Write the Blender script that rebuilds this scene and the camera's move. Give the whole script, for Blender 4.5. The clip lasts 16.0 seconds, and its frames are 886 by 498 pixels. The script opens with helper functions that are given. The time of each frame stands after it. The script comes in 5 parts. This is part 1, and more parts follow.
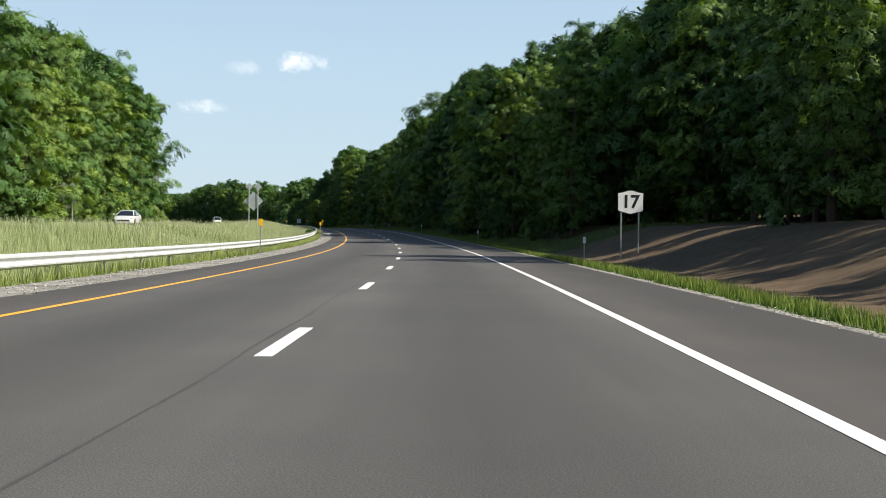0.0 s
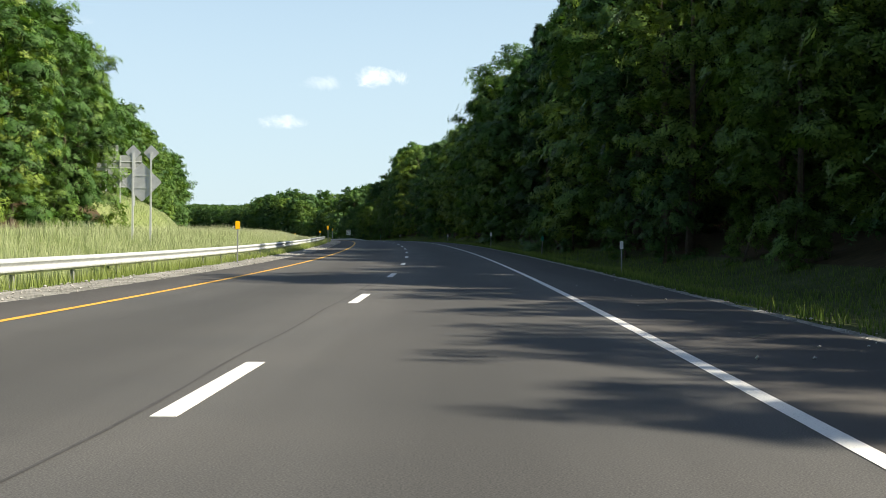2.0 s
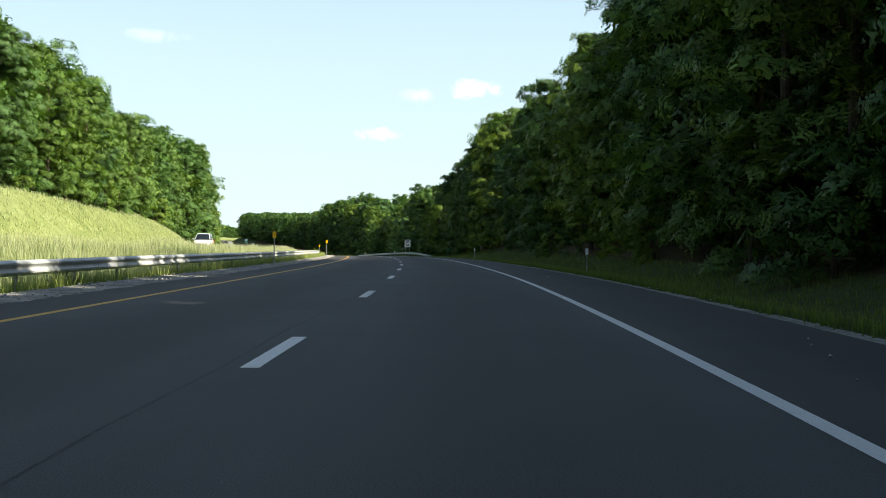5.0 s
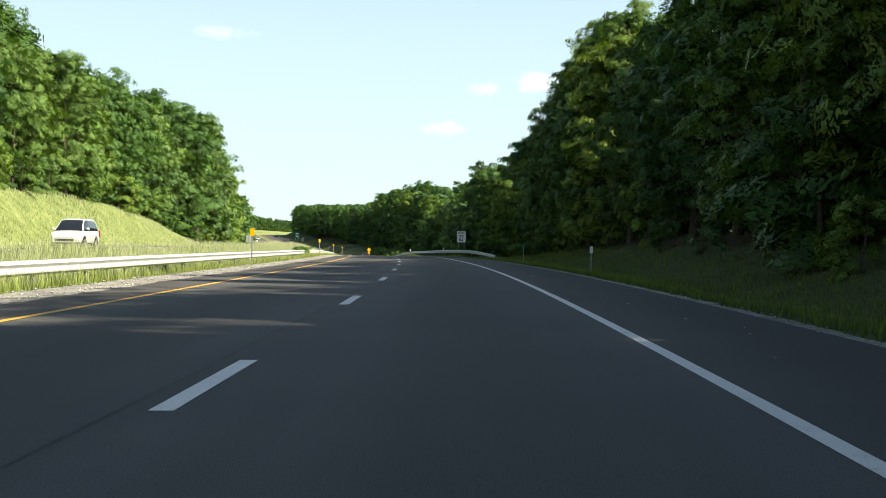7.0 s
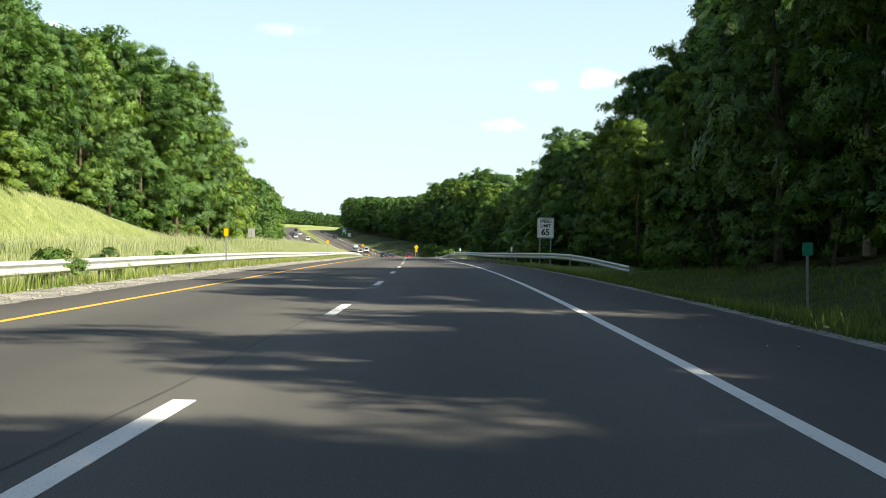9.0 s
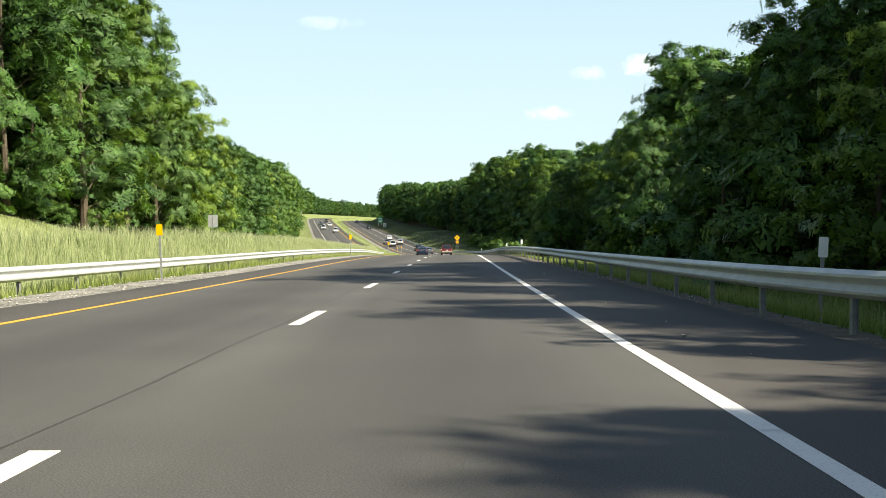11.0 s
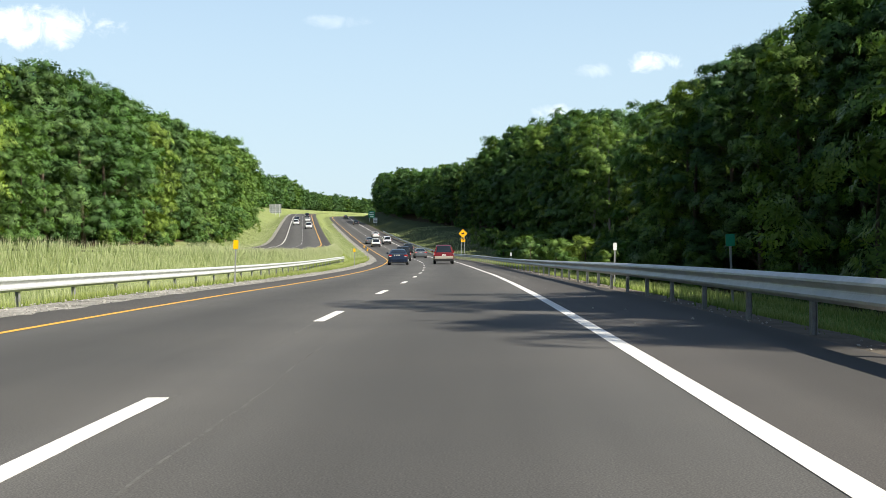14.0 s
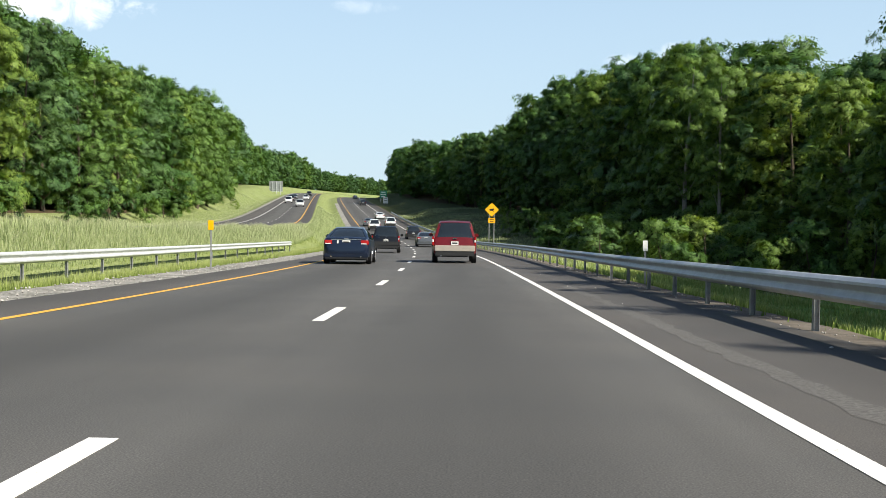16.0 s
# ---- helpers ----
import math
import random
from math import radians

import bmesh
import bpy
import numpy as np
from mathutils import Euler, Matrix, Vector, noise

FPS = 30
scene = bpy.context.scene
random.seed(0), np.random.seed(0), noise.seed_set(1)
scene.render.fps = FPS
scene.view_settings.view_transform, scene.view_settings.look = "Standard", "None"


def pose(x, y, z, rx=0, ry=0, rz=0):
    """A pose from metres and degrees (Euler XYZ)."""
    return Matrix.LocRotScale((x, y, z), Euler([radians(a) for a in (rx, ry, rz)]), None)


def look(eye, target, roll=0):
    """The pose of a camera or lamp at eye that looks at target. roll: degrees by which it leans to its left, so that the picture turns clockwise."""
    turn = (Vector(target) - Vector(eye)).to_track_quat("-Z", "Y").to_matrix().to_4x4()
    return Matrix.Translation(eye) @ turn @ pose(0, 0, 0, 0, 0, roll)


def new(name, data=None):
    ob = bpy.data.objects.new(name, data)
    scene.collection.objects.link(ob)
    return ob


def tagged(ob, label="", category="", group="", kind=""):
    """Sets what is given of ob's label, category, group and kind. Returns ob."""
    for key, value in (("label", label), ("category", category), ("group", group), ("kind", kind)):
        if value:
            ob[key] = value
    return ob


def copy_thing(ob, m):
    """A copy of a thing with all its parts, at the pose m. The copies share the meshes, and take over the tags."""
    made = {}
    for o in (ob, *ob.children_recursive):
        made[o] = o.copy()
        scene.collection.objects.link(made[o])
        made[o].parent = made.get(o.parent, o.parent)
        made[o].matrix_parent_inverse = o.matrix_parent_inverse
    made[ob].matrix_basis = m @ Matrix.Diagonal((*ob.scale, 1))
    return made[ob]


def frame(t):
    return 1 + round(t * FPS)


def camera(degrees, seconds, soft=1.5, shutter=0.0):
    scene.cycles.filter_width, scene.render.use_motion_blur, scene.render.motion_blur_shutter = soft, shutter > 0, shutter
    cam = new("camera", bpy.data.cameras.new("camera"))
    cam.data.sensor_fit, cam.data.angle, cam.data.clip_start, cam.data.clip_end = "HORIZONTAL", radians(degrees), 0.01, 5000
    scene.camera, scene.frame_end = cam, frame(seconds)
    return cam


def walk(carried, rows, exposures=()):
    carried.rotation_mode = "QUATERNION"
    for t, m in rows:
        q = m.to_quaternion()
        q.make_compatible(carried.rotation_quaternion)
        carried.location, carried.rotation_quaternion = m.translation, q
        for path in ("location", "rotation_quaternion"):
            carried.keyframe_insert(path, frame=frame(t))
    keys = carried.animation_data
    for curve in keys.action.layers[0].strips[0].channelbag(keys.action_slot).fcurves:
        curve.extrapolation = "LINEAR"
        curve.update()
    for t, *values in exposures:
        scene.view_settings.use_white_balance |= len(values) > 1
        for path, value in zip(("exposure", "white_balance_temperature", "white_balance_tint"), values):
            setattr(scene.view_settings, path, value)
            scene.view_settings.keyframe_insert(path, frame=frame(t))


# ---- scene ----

# ---------------------------------------------------------------- camera
cam = camera(40.0, 16.0, soft=0.85)
ROWS = [
    (0.0, -0.26, 0.56, 1.010, -0.80, -0.93, -0.57), (0.5, 0.17, 16.70, 0.933, 0.07, -0.69, -0.35),
    (1.0, 0.42, 32.79, 0.879, 0.95, -0.64, -0.51), (1.5, 0.39, 48.79, 0.848, 1.97, -0.40, -0.47),
    (2.0, 0.12, 64.68, 0.849, 2.87, -0.32, -0.54), (2.5, -0.40, 80.43, 0.882, 3.55, -0.20, -0.58),
    (3.0, -1.15, 96.16, 0.951, 4.37, -0.04, -0.59), (3.5, -2.11, 111.96, 1.058, 5.14, -0.09, -0.57),
    (4.0, -3.29, 127.77, 1.201, 5.76, 0.08, -0.59), (4.5, -4.65, 143.56, 1.359, 6.51, 0.14, -0.60),
    (5.0, -6.20, 159.32, 1.527, 7.28, 0.18, -0.63), (5.5, -7.97, 175.04, 1.682, 8.06, 0.04, -0.65),
    (6.0, -9.96, 190.74, 1.795, 8.84, -0.10, -0.65), (6.5, -12.18, 206.41, 1.870, 9.64, -0.18, -0.63),
    (7.0, -14.62, 222.05, 1.934, 10.41, -0.13, -0.49), (7.5, -17.28, 237.62, 1.995, 11.19, -0.10, -0.41),
    (8.0, -20.21, 253.10, 2.041, 11.73, -0.12, -0.60), (8.5, -23.32, 268.93, 2.064, 12.65, -0.25, -0.53),
    (9.0, -26.62, 284.38, 2.063, 13.22, -0.32, -0.71), (9.5, -30.04, 299.75, 2.048, 13.91, -0.38, -0.63),
    (10.0, -33.59, 315.01, 2.021, 14.61, -0.44, -0.39), (10.5, -37.27, 330.22, 1.971, 15.03, -0.61, -0.06),
    (11.0, -41.08, 345.43, 1.877, 15.40, -0.80, 0.23), (11.5, -45.05, 360.68, 1.738, 15.63, -0.92, 0.38),
    (12.0, -49.07, 375.97, 1.606, 15.48, -0.90, 0.55), (12.5, -53.09, 391.31, 1.495, 15.66, -0.81, 0.54),
    (13.0, -57.09, 406.63, 1.388, 15.97, -1.00, 0.74), (13.5, -61.08, 422.00, 1.236, 15.87, -1.16, 0.56),
    (14.0, -65.15, 437.45, 1.037, 15.72, -0.87, 0.45), (14.5, -69.23, 452.86, 0.782, 16.19, -1.29, -0.37),
    (15.0, -73.35, 468.08, 0.468, 16.28, -1.28, -0.84), (15.5, -77.51, 483.23, 0.117, 16.48, -1.40, -1.01),
    (16.0, -81.76, 498.43, -0.217, 16.81, -1.46, -0.85),
]
walk(cam, [(t, pose(x, y, z, 90 + pitch, roll, yaw)) for t, x, y, z, yaw, pitch, roll in ROWS],
     exposures=[(0.0, 0.68, 6850, 10), (1.0, 0.80, 7000, 9), (2.0, 0.88, 7150, 8), (4.0, 1.08, 7400, 6), (6.5, 1.15, 7600, 5), (9.0, 1.17, 7600, 5), (11.5, 1.05, 7350, 6), (13.0, 0.94, 6950, 8), (14.5, 0.81, 6850, 9), (16.0, 0.79, 6750, 9)])

# ---------------------------------------------------------------- world and sun
SUN_AZ, SUN_EL = radians(-103.0), radians(39.0)      # heading to the sun, counted left from +y
sun_way = Vector((-math.sin(SUN_AZ) * math.cos(SUN_EL), math.cos(SUN_AZ) * math.cos(SUN_EL), math.sin(SUN_EL)))
sun = new("sun", bpy.data.lights.new("sun", "SUN"))
sun.data.energy, sun.data.angle, sun.data.color = 5.0, radians(0.53), (1.0, 0.95, 0.86)
sun.matrix_world = look((0, 0, 80), Vector((0, 0, 80)) - sun_way)


def mixed_sky(n, l, col, way):
    """Pale summer haze low over the horizon, thinning into the clear sky above."""
    sep = n.new("ShaderNodeSeparateXYZ"); l.new(way, sep.inputs[0])
    tone = n.new("ShaderNodeValToRGB"); l.new(sep.outputs[2], tone.inputs[0])
    lo, hi = tone.color_ramp.elements
    lo.position, lo.color = 0.0, (0.375, 0.49, 0.585, 1)
    hi.position, hi.color = 0.26, (0.30, 0.432, 0.588, 1)
    up = n.new("ShaderNodeVectorMath"); up.operation = "SCALE"; up.inputs["Scale"].default_value = 10.0
    l.new(tone.outputs[0], up.inputs[0])
    mr = n.new("ShaderNodeMapRange"); mr.interpolation_type = "SMOOTHSTEP"; l.new(sep.outputs[2], mr.inputs["Value"])
    mr.inputs["From Min"].default_value, mr.inputs["From Max"].default_value = 0.5, 0.10
    mr.inputs["To Max"].default_value = 0.85
    m = n.new("ShaderNodeMix"); m.data_type = "RGBA"
    clear = n.new("ShaderNodeVectorMath"); clear.operation = "SCALE"; clear.inputs["Scale"].default_value = 0.85
    l.new(col, clear.inputs[0])
    l.new(mr.outputs[0], m.inputs["Factor"]); l.new(clear.outputs[0], m.inputs["A"]); l.new(up.outputs[0], m.inputs["B"])
    return m.outputs["Result"]


def sky_world():
    w = bpy.data.worlds.new("sky")
    w.use_nodes = True
    nt = w.node_tree
    n, l = nt.nodes, nt.links
    n.clear()
    out, bg = n.new("ShaderNodeOutputWorld"), n.new("ShaderNodeBackground")
    sky = n.new("ShaderNodeTexSky")
    sky.sky_type, sky.sun_disc = "NISHITA", False
    sky.sun_elevation, sky.sun_rotation = SUN_EL, -SUN_AZ
    sky.air_density, sky.dust_density, sky.ozone_density, sky.altitude = 1.0, 0.8, 2.0, 100
    bg.inputs["Strength"].default_value = 0.10
    tc = n.new("ShaderNodeTexCoord")
    # a few small fair-weather clouds: heading, height (radians), half width, half height, strength
    clouds = [(0.105, 0.134, 0.024, 0.0085, 0.9), (0.182, 0.096, 0.022, 0.0060, 0.5), (0.150, 0.128, 0.018, 0.006, 0.3),
              (0.610, 0.160, 0.070, 0.017, 1.0), (-0.02, 0.105, 0.03, 0.006, 0.25), (0.36, 0.17, 0.03, 0.006, 0.2),
              (-0.5, 0.22, 0.06, 0.014, 0.7), (1.3, 0.3, 0.1, 0.03, 0.8), (2.4, 0.25, 0.1, 0.03, 0.8), (-1.9, 0.3, 0.09, 0.03, 0.8)]
    nz = n.new("ShaderNodeTexNoise")
    nz.inputs["Scale"].default_value, nz.inputs["Detail"].default_value = 60.0, 8.0
    nz.inputs["Roughness"].default_value, nz.inputs["Distortion"].default_value = 0.62, 0.6
    l.new(tc.outputs["Generated"], nz.inputs["Vector"])
    total = None
    for az, el, wx, wz, amt in clouds:
        c = Vector((-math.sin(az) * math.cos(el), math.cos(az) * math.cos(el), math.sin(el)))
        r, u = Vector((math.cos(az), math.sin(az), 0)), None
        u = r.cross(c)
        sub = n.new("ShaderNodeVectorMath"); sub.operation = "SUBTRACT"
        l.new(tc.outputs["Generated"], sub.inputs[0]); sub.inputs[1].default_value = c
        sq = []
        for axis, half in ((r, wx), (u, wz), (c, 0.2)):
            dot = n.new("ShaderNodeVectorMath"); dot.operation = "DOT_PRODUCT"
            l.new(sub.outputs[0], dot.inputs[0]); dot.inputs[1].default_value = axis / half
            m = n.new("ShaderNodeMath"); m.operation = "MULTIPLY"
            l.new(dot.outputs["Value"], m.inputs[0]); l.new(dot.outputs["Value"], m.inputs[1])
            sq.append(m)
        a = n.new("ShaderNodeMath"); a.operation = "ADD"
        l.new(sq[0].outputs[0], a.inputs[0]); l.new(sq[1].outputs[0], a.inputs[1])
        b = n.new("ShaderNodeMath"); b.operation = "ADD"
        l.new(a.outputs[0], b.inputs[0]); l.new(sq[2].outputs[0], b.inputs[1])
        k = n.new("ShaderNodeMath"); k.operation = "MULTIPLY_ADD"       # noise breaks the outline
        l.new(nz.outputs["Fac"], k.inputs[0]); k.inputs[1].default_value = -4.2
        l.new(b.outputs[0], k.inputs[2])
        mr = n.new("ShaderNodeMapRange"); mr.interpolation_type = "SMOOTHSTEP"
        l.new(k.outputs[0], mr.inputs["Value"])
        mr.inputs["From Min"].default_value, mr.inputs["From Max"].default_value = -0.9, -3.1
        mr.inputs["To Min"].default_value, mr.inputs["To Max"].default_value = 0.0, amt
        if total is None:
            total = mr.outputs[0]
        else:
            mx = n.new("ShaderNodeMath"); mx.operation = "MAXIMUM"
            l.new(total, mx.inputs[0]); l.new(mr.outputs[0], mx.inputs[1])
            total = mx.outputs[0]
    mix = n.new("ShaderNodeMix"); mix.data_type = "RGBA"
    l.new(total, mix.inputs["Factor"]); l.new(mixed_sky(n, l, sky.outputs[0], tc.outputs["Generated"]), mix.inputs["A"])
    mix.inputs["B"].default_value = (8.6, 8.9, 9.2, 1)
    l.new(mix.outputs["Result"], bg.inputs["Color"]); l.new(bg.outputs[0], out.inputs[0])
    scene.world = w


sky_world()

# ---------------------------------------------------------------- materials


def material(name, rough=0.6, metal=0.0, spec=0.5):
    m = bpy.data.materials.new(name)
    m.use_nodes = True
    b = m.node_tree.nodes["Principled BSDF"]
    b.inputs["Roughness"].default_value, b.inputs["Metallic"].default_value = rough, metal
    b.inputs["Specular IOR Level"].default_value = spec
    return m, m.node_tree.nodes, m.node_tree.links, b


def noise_tex(n, l, scale, detail=4.0, rough=0.55, coord="Object", stretch=None):
    tc = n.new("ShaderNodeTexCoord")
    t = n.new("ShaderNodeTexNoise")
    t.inputs["Scale"].default_value, t.inputs["Detail"].default_value, t.inputs["Roughness"].default_value = scale, detail, rough
    if stretch:
        mp = n.new("ShaderNodeMapping")
        mp.inputs["Scale"].default_value = stretch
        l.new(tc.outputs[coord], mp.inputs["Vector"]); l.new(mp.outputs[0], t.inputs["Vector"])
    else:
        l.new(tc.outputs[coord], t.inputs["Vector"])
    return t.outputs["Fac"]


def ramp(n, l, fac, stops):
    r = n.new("ShaderNodeValToRGB")
    el = r.color_ramp.elements
    while len(el) < len(stops):
        el.new(0.5)
    for e, (p, c) in zip(el, stops):
        e.position, e.color = p, (*c, 1)
    l.new(fac, r.inputs[0])
    return r.outputs[0]


def mixed(n, l, fac, a, b, mode="MIX"):
    m = n.new("ShaderNodeMix"); m.data_type, m.blend_type = "RGBA", mode
    for key, v in (("Factor", fac), ("A", a), ("B", b)):
        if isinstance(v, (int, float)):
            m.inputs[key].default_value = v
        elif isinstance(v, tuple):
            m.inputs[key].default_value = (*v, 1)
        else:
            l.new(v, m.inputs[key])
    return m.outputs["Result"]


def bump(n, l, b, fac, strength, dist):
    k = n.new("ShaderNodeBump")
    k.inputs["Strength"].default_value, k.inputs["Distance"].default_value = strength, dist
    l.new(fac, k.inputs["Height"]); l.new(k.outputs[0], b.inputs["Normal"])


def plain(name, col, rough=0.5, metal=0.0, spec=0.5, var=0.12, scale=8.0, bumpy=0.0):
    m, n, l, b = material(name, rough, metal, spec)
    f = noise_tex(n, l, scale, 5)
    f2 = noise_tex(n, l, scale * 9, 3)
    c = ramp(n, l, f, [(0.3, tuple(v * (1 - var) for v in col)), (0.7, tuple(min(1, v * (1 + var)) for v in col))])
    c = mixed(n, l, 0.25, c, ramp(n, l, f2, [(0.35, tuple(v * (1 - 2 * var) for v in col)), (0.65, tuple(min(1, v * (1 + var)) for v in col))]))
    l.new(c, b.inputs["Base Color"])
    if bumpy:
        bump(n, l, b, f2, bumpy, 0.02)
    return m


def mat_asphalt(name, base):
    """Asphalt with lane-long wear bands, stone grain and oil-darkened middles; UV: x across the road, y along, in metres."""
    m, n, l, b = material(name, 0.85, 0, 0.28)
    uv = n.new("ShaderNodeUVMap")
    sep = n.new("ShaderNodeSeparateXYZ"); l.new(uv.outputs[0], sep.inputs[0])
    grain = n.new("ShaderNodeTexNoise"); grain.inputs["Scale"].default_value, grain.inputs["Detail"].default_value = 95, 7
    l.new(uv.outputs[0], grain.inputs["Vector"])
    mp = n.new("ShaderNodeMapping"); mp.inputs["Scale"].default_value = (0.9, 0.05, 1)
    l.new(uv.outputs[0], mp.inputs["Vector"])
    streak = n.new("ShaderNodeTexNoise"); streak.inputs["Scale"].default_value, streak.inputs["Detail"].default_value = 1.6, 5
    l.new(mp.outputs[0], streak.inputs["Vector"])
    blot = n.new("ShaderNodeTexNoise"); blot.inputs["Scale"].default_value, blot.inputs["Detail"].default_value = 0.35, 4
    l.new(uv.outputs[0], blot.inputs["Vector"])
    # traffic wear: the middle of each lane is darker, the wheel paths polished and paler
    wv = n.new("ShaderNodeMath"); wv.operation = "MULTIPLY"; l.new(sep.outputs[0], wv.inputs[0]); wv.inputs[1].default_value = 2 * math.pi / 3.72
    cs = n.new("ShaderNodeMath"); cs.operation = "COSINE"; l.new(wv.outputs[0], cs.inputs[0])
    lo, hi = tuple(v * 0.80 for v in base), tuple(v * 1.2 for v in base)
    c = ramp(n, l, streak.outputs["Fac"], [(0.3, lo), (0.7, hi)])
    c = mixed(n, l, 0.4, c, ramp(n, l, blot.outputs["Fac"], [(0.35, lo), (0.65, tuple(v * k for v, k in zip(hi, (1.05, 1.0, 0.94))))]))
    band = n.new("ShaderNodeMapRange"); l.new(cs.outputs[0], band.inputs["Value"])
    band.inputs["From Min"].default_value, band.inputs["From Max"].default_value = -1.0, 1.0
    band.inputs["To Min"].default_value, band.inputs["To Max"].default_value = 0.0, 0.62
    c = mixed(n, l, band.outputs[0], c, tuple(v * 0.55 for v in base))
    g = ramp(n, l, grain.outputs["Fac"], [(0.36, (0.45, 0.45, 0.45)), (0.62, (1.35, 1.33, 1.3)), (0.75, (2.1, 2.05, 1.95))])
    c = mixed(n, l, 0.65, c, mixed(n, l, 1.0, c, g, "MULTIPLY"))
    l.new(c, b.inputs["Base Color"])
    bump(n, l, b, grain.outputs["Fac"], 0.03, 0.004)
    return m


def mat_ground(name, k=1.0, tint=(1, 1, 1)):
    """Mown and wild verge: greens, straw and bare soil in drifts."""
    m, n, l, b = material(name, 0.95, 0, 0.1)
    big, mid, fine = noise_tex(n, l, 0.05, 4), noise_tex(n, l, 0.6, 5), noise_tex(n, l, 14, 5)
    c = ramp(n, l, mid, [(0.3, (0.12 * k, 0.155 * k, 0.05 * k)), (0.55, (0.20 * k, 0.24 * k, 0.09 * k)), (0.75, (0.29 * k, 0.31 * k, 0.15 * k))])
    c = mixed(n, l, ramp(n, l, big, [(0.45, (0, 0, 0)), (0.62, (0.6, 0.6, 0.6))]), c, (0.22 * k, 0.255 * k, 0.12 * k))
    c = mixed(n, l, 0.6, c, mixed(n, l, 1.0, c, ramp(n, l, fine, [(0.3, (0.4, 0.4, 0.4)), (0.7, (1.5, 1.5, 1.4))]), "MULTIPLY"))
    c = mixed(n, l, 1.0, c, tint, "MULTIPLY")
    l.new(c, b.inputs["Base Color"])
    bump(n, l, b, fine, 0.8, 0.08)
    return m


def mat_leaf(name, dark, light, trans=0.24, cells=6.0, full=0.56):
    """A spray of small leaves: gaps between the leaflets let the light and the view through."""
    m, n, l, b = material(name, 0.55, 0, 0.2)
    geo, oi, uv = n.new("ShaderNodeNewGeometry"), n.new("ShaderNodeObjectInfo"), n.new("ShaderNodeUVMap")
    off = n.new("ShaderNodeVectorMath"); off.operation = "SCALE"
    off.inputs[0].default_value = (37.0, 91.0, 0.0); l.new(geo.outputs["Random Per Island"], off.inputs["Scale"])
    big = n.new("ShaderNodeVectorMath"); big.operation = "MULTIPLY_ADD"
    l.new(uv.outputs[0], big.inputs[0]); big.inputs[1].default_value = (cells * 1.3, cells * 0.72, 0); l.new(off.outputs[0], big.inputs[2])
    wn = n.new("ShaderNodeTexNoise"); wn.noise_dimensions = "2D"; wn.inputs["Scale"].default_value, wn.inputs["Detail"].default_value = 0.55, 1.0
    l.new(big.outputs[0], wn.inputs["Vector"])
    warp = n.new("ShaderNodeVectorMath"); warp.operation = "MULTIPLY_ADD"      # leaves point various ways
    l.new(wn.outputs["Color"], warp.inputs[0]); warp.inputs[1].default_value = (2.6, 2.6, 0); l.new(big.outputs[0], warp.inputs[2])
    v = n.new("ShaderNodeTexVoronoi"); v.voronoi_dimensions = "2D"; v.distance = "MANHATTAN"; v.inputs["Scale"].default_value = 1.0
    l.new(warp.outputs[0], v.inputs["Vector"])
    ctr = n.new("ShaderNodeVectorMath"); ctr.operation = "DISTANCE"
    l.new(uv.outputs[0], ctr.inputs[0]); ctr.inputs[1].default_value = (0.5, 0.5, 0)
    pw = n.new("ShaderNodeMath"); pw.operation = "POWER"; l.new(ctr.outputs["Value"], pw.inputs[0]); pw.inputs[1].default_value = 3.0
    sm = n.new("ShaderNodeMath"); sm.operation = "MULTIPLY_ADD"; l.new(pw.outputs[0], sm.inputs[0]); sm.inputs[1].default_value = 3.4
    l.new(v.outputs["Distance"], sm.inputs[2])
    cut = n.new("ShaderNodeMath"); cut.operation = "LESS_THAN"; l.new(sm.outputs[0], cut.inputs[0]); cut.inputs[1].default_value = full
    sep = n.new("ShaderNodeSeparateColor"); l.new(v.outputs["Color"], sep.inputs[0])
    tone = n.new("ShaderNodeMath"); tone.operation = "MULTIPLY_ADD"
    l.new(sep.outputs[0], tone.inputs[0]); tone.inputs[1].default_value = 0.6
    half = n.new("ShaderNodeMath"); half.operation = "MULTIPLY"; l.new(geo.outputs["Random Per Island"], half.inputs[0]); half.inputs[1].default_value = 0.4
    l.new(half.outputs[0], tone.inputs[2])
    c = ramp(n, l, tone.outputs[0], [(0.0, dark), (0.6, tuple((a + c) / 2 for a, c in zip(dark, light))), (1.0, light)])
    hsv = n.new("ShaderNodeHueSaturation")
    mr = n.new("ShaderNodeMapRange"); l.new(oi.outputs["Random"], mr.inputs["Value"])
    mr.inputs["To Min"].default_value, mr.inputs["To Max"].default_value = 0.485, 0.52
    l.new(mr.outputs[0], hsv.inputs["Hue"])
    mv = n.new("ShaderNodeMapRange"); l.new(oi.outputs["Random"], mv.inputs["Value"])
    mv.inputs["To Min"].default_value, mv.inputs["To Max"].default_value = 1.3, 0.75
    l.new(mv.outputs[0], hsv.inputs["Value"]); l.new(c, hsv.inputs["Color"])
    l.new(hsv.outputs[0], b.inputs["Base Color"])
    tr = n.new("ShaderNodeBsdfTranslucent")
    l.new(mixed(n, l, 1.0, hsv.outputs[0], (1.3, 1.35, 0.5), "MULTIPLY"), tr.inputs["Color"])
    mx = n.new("ShaderNodeMixShader"); mx.inputs[0].default_value = trans
    l.new(b.outputs[0], mx.inputs[1]); l.new(tr.outputs[0], mx.inputs[2])
    gap = n.new("ShaderNodeBsdfTransparent")
    fin = n.new("ShaderNodeMixShader"); l.new(cut.outputs[0], fin.inputs[0])
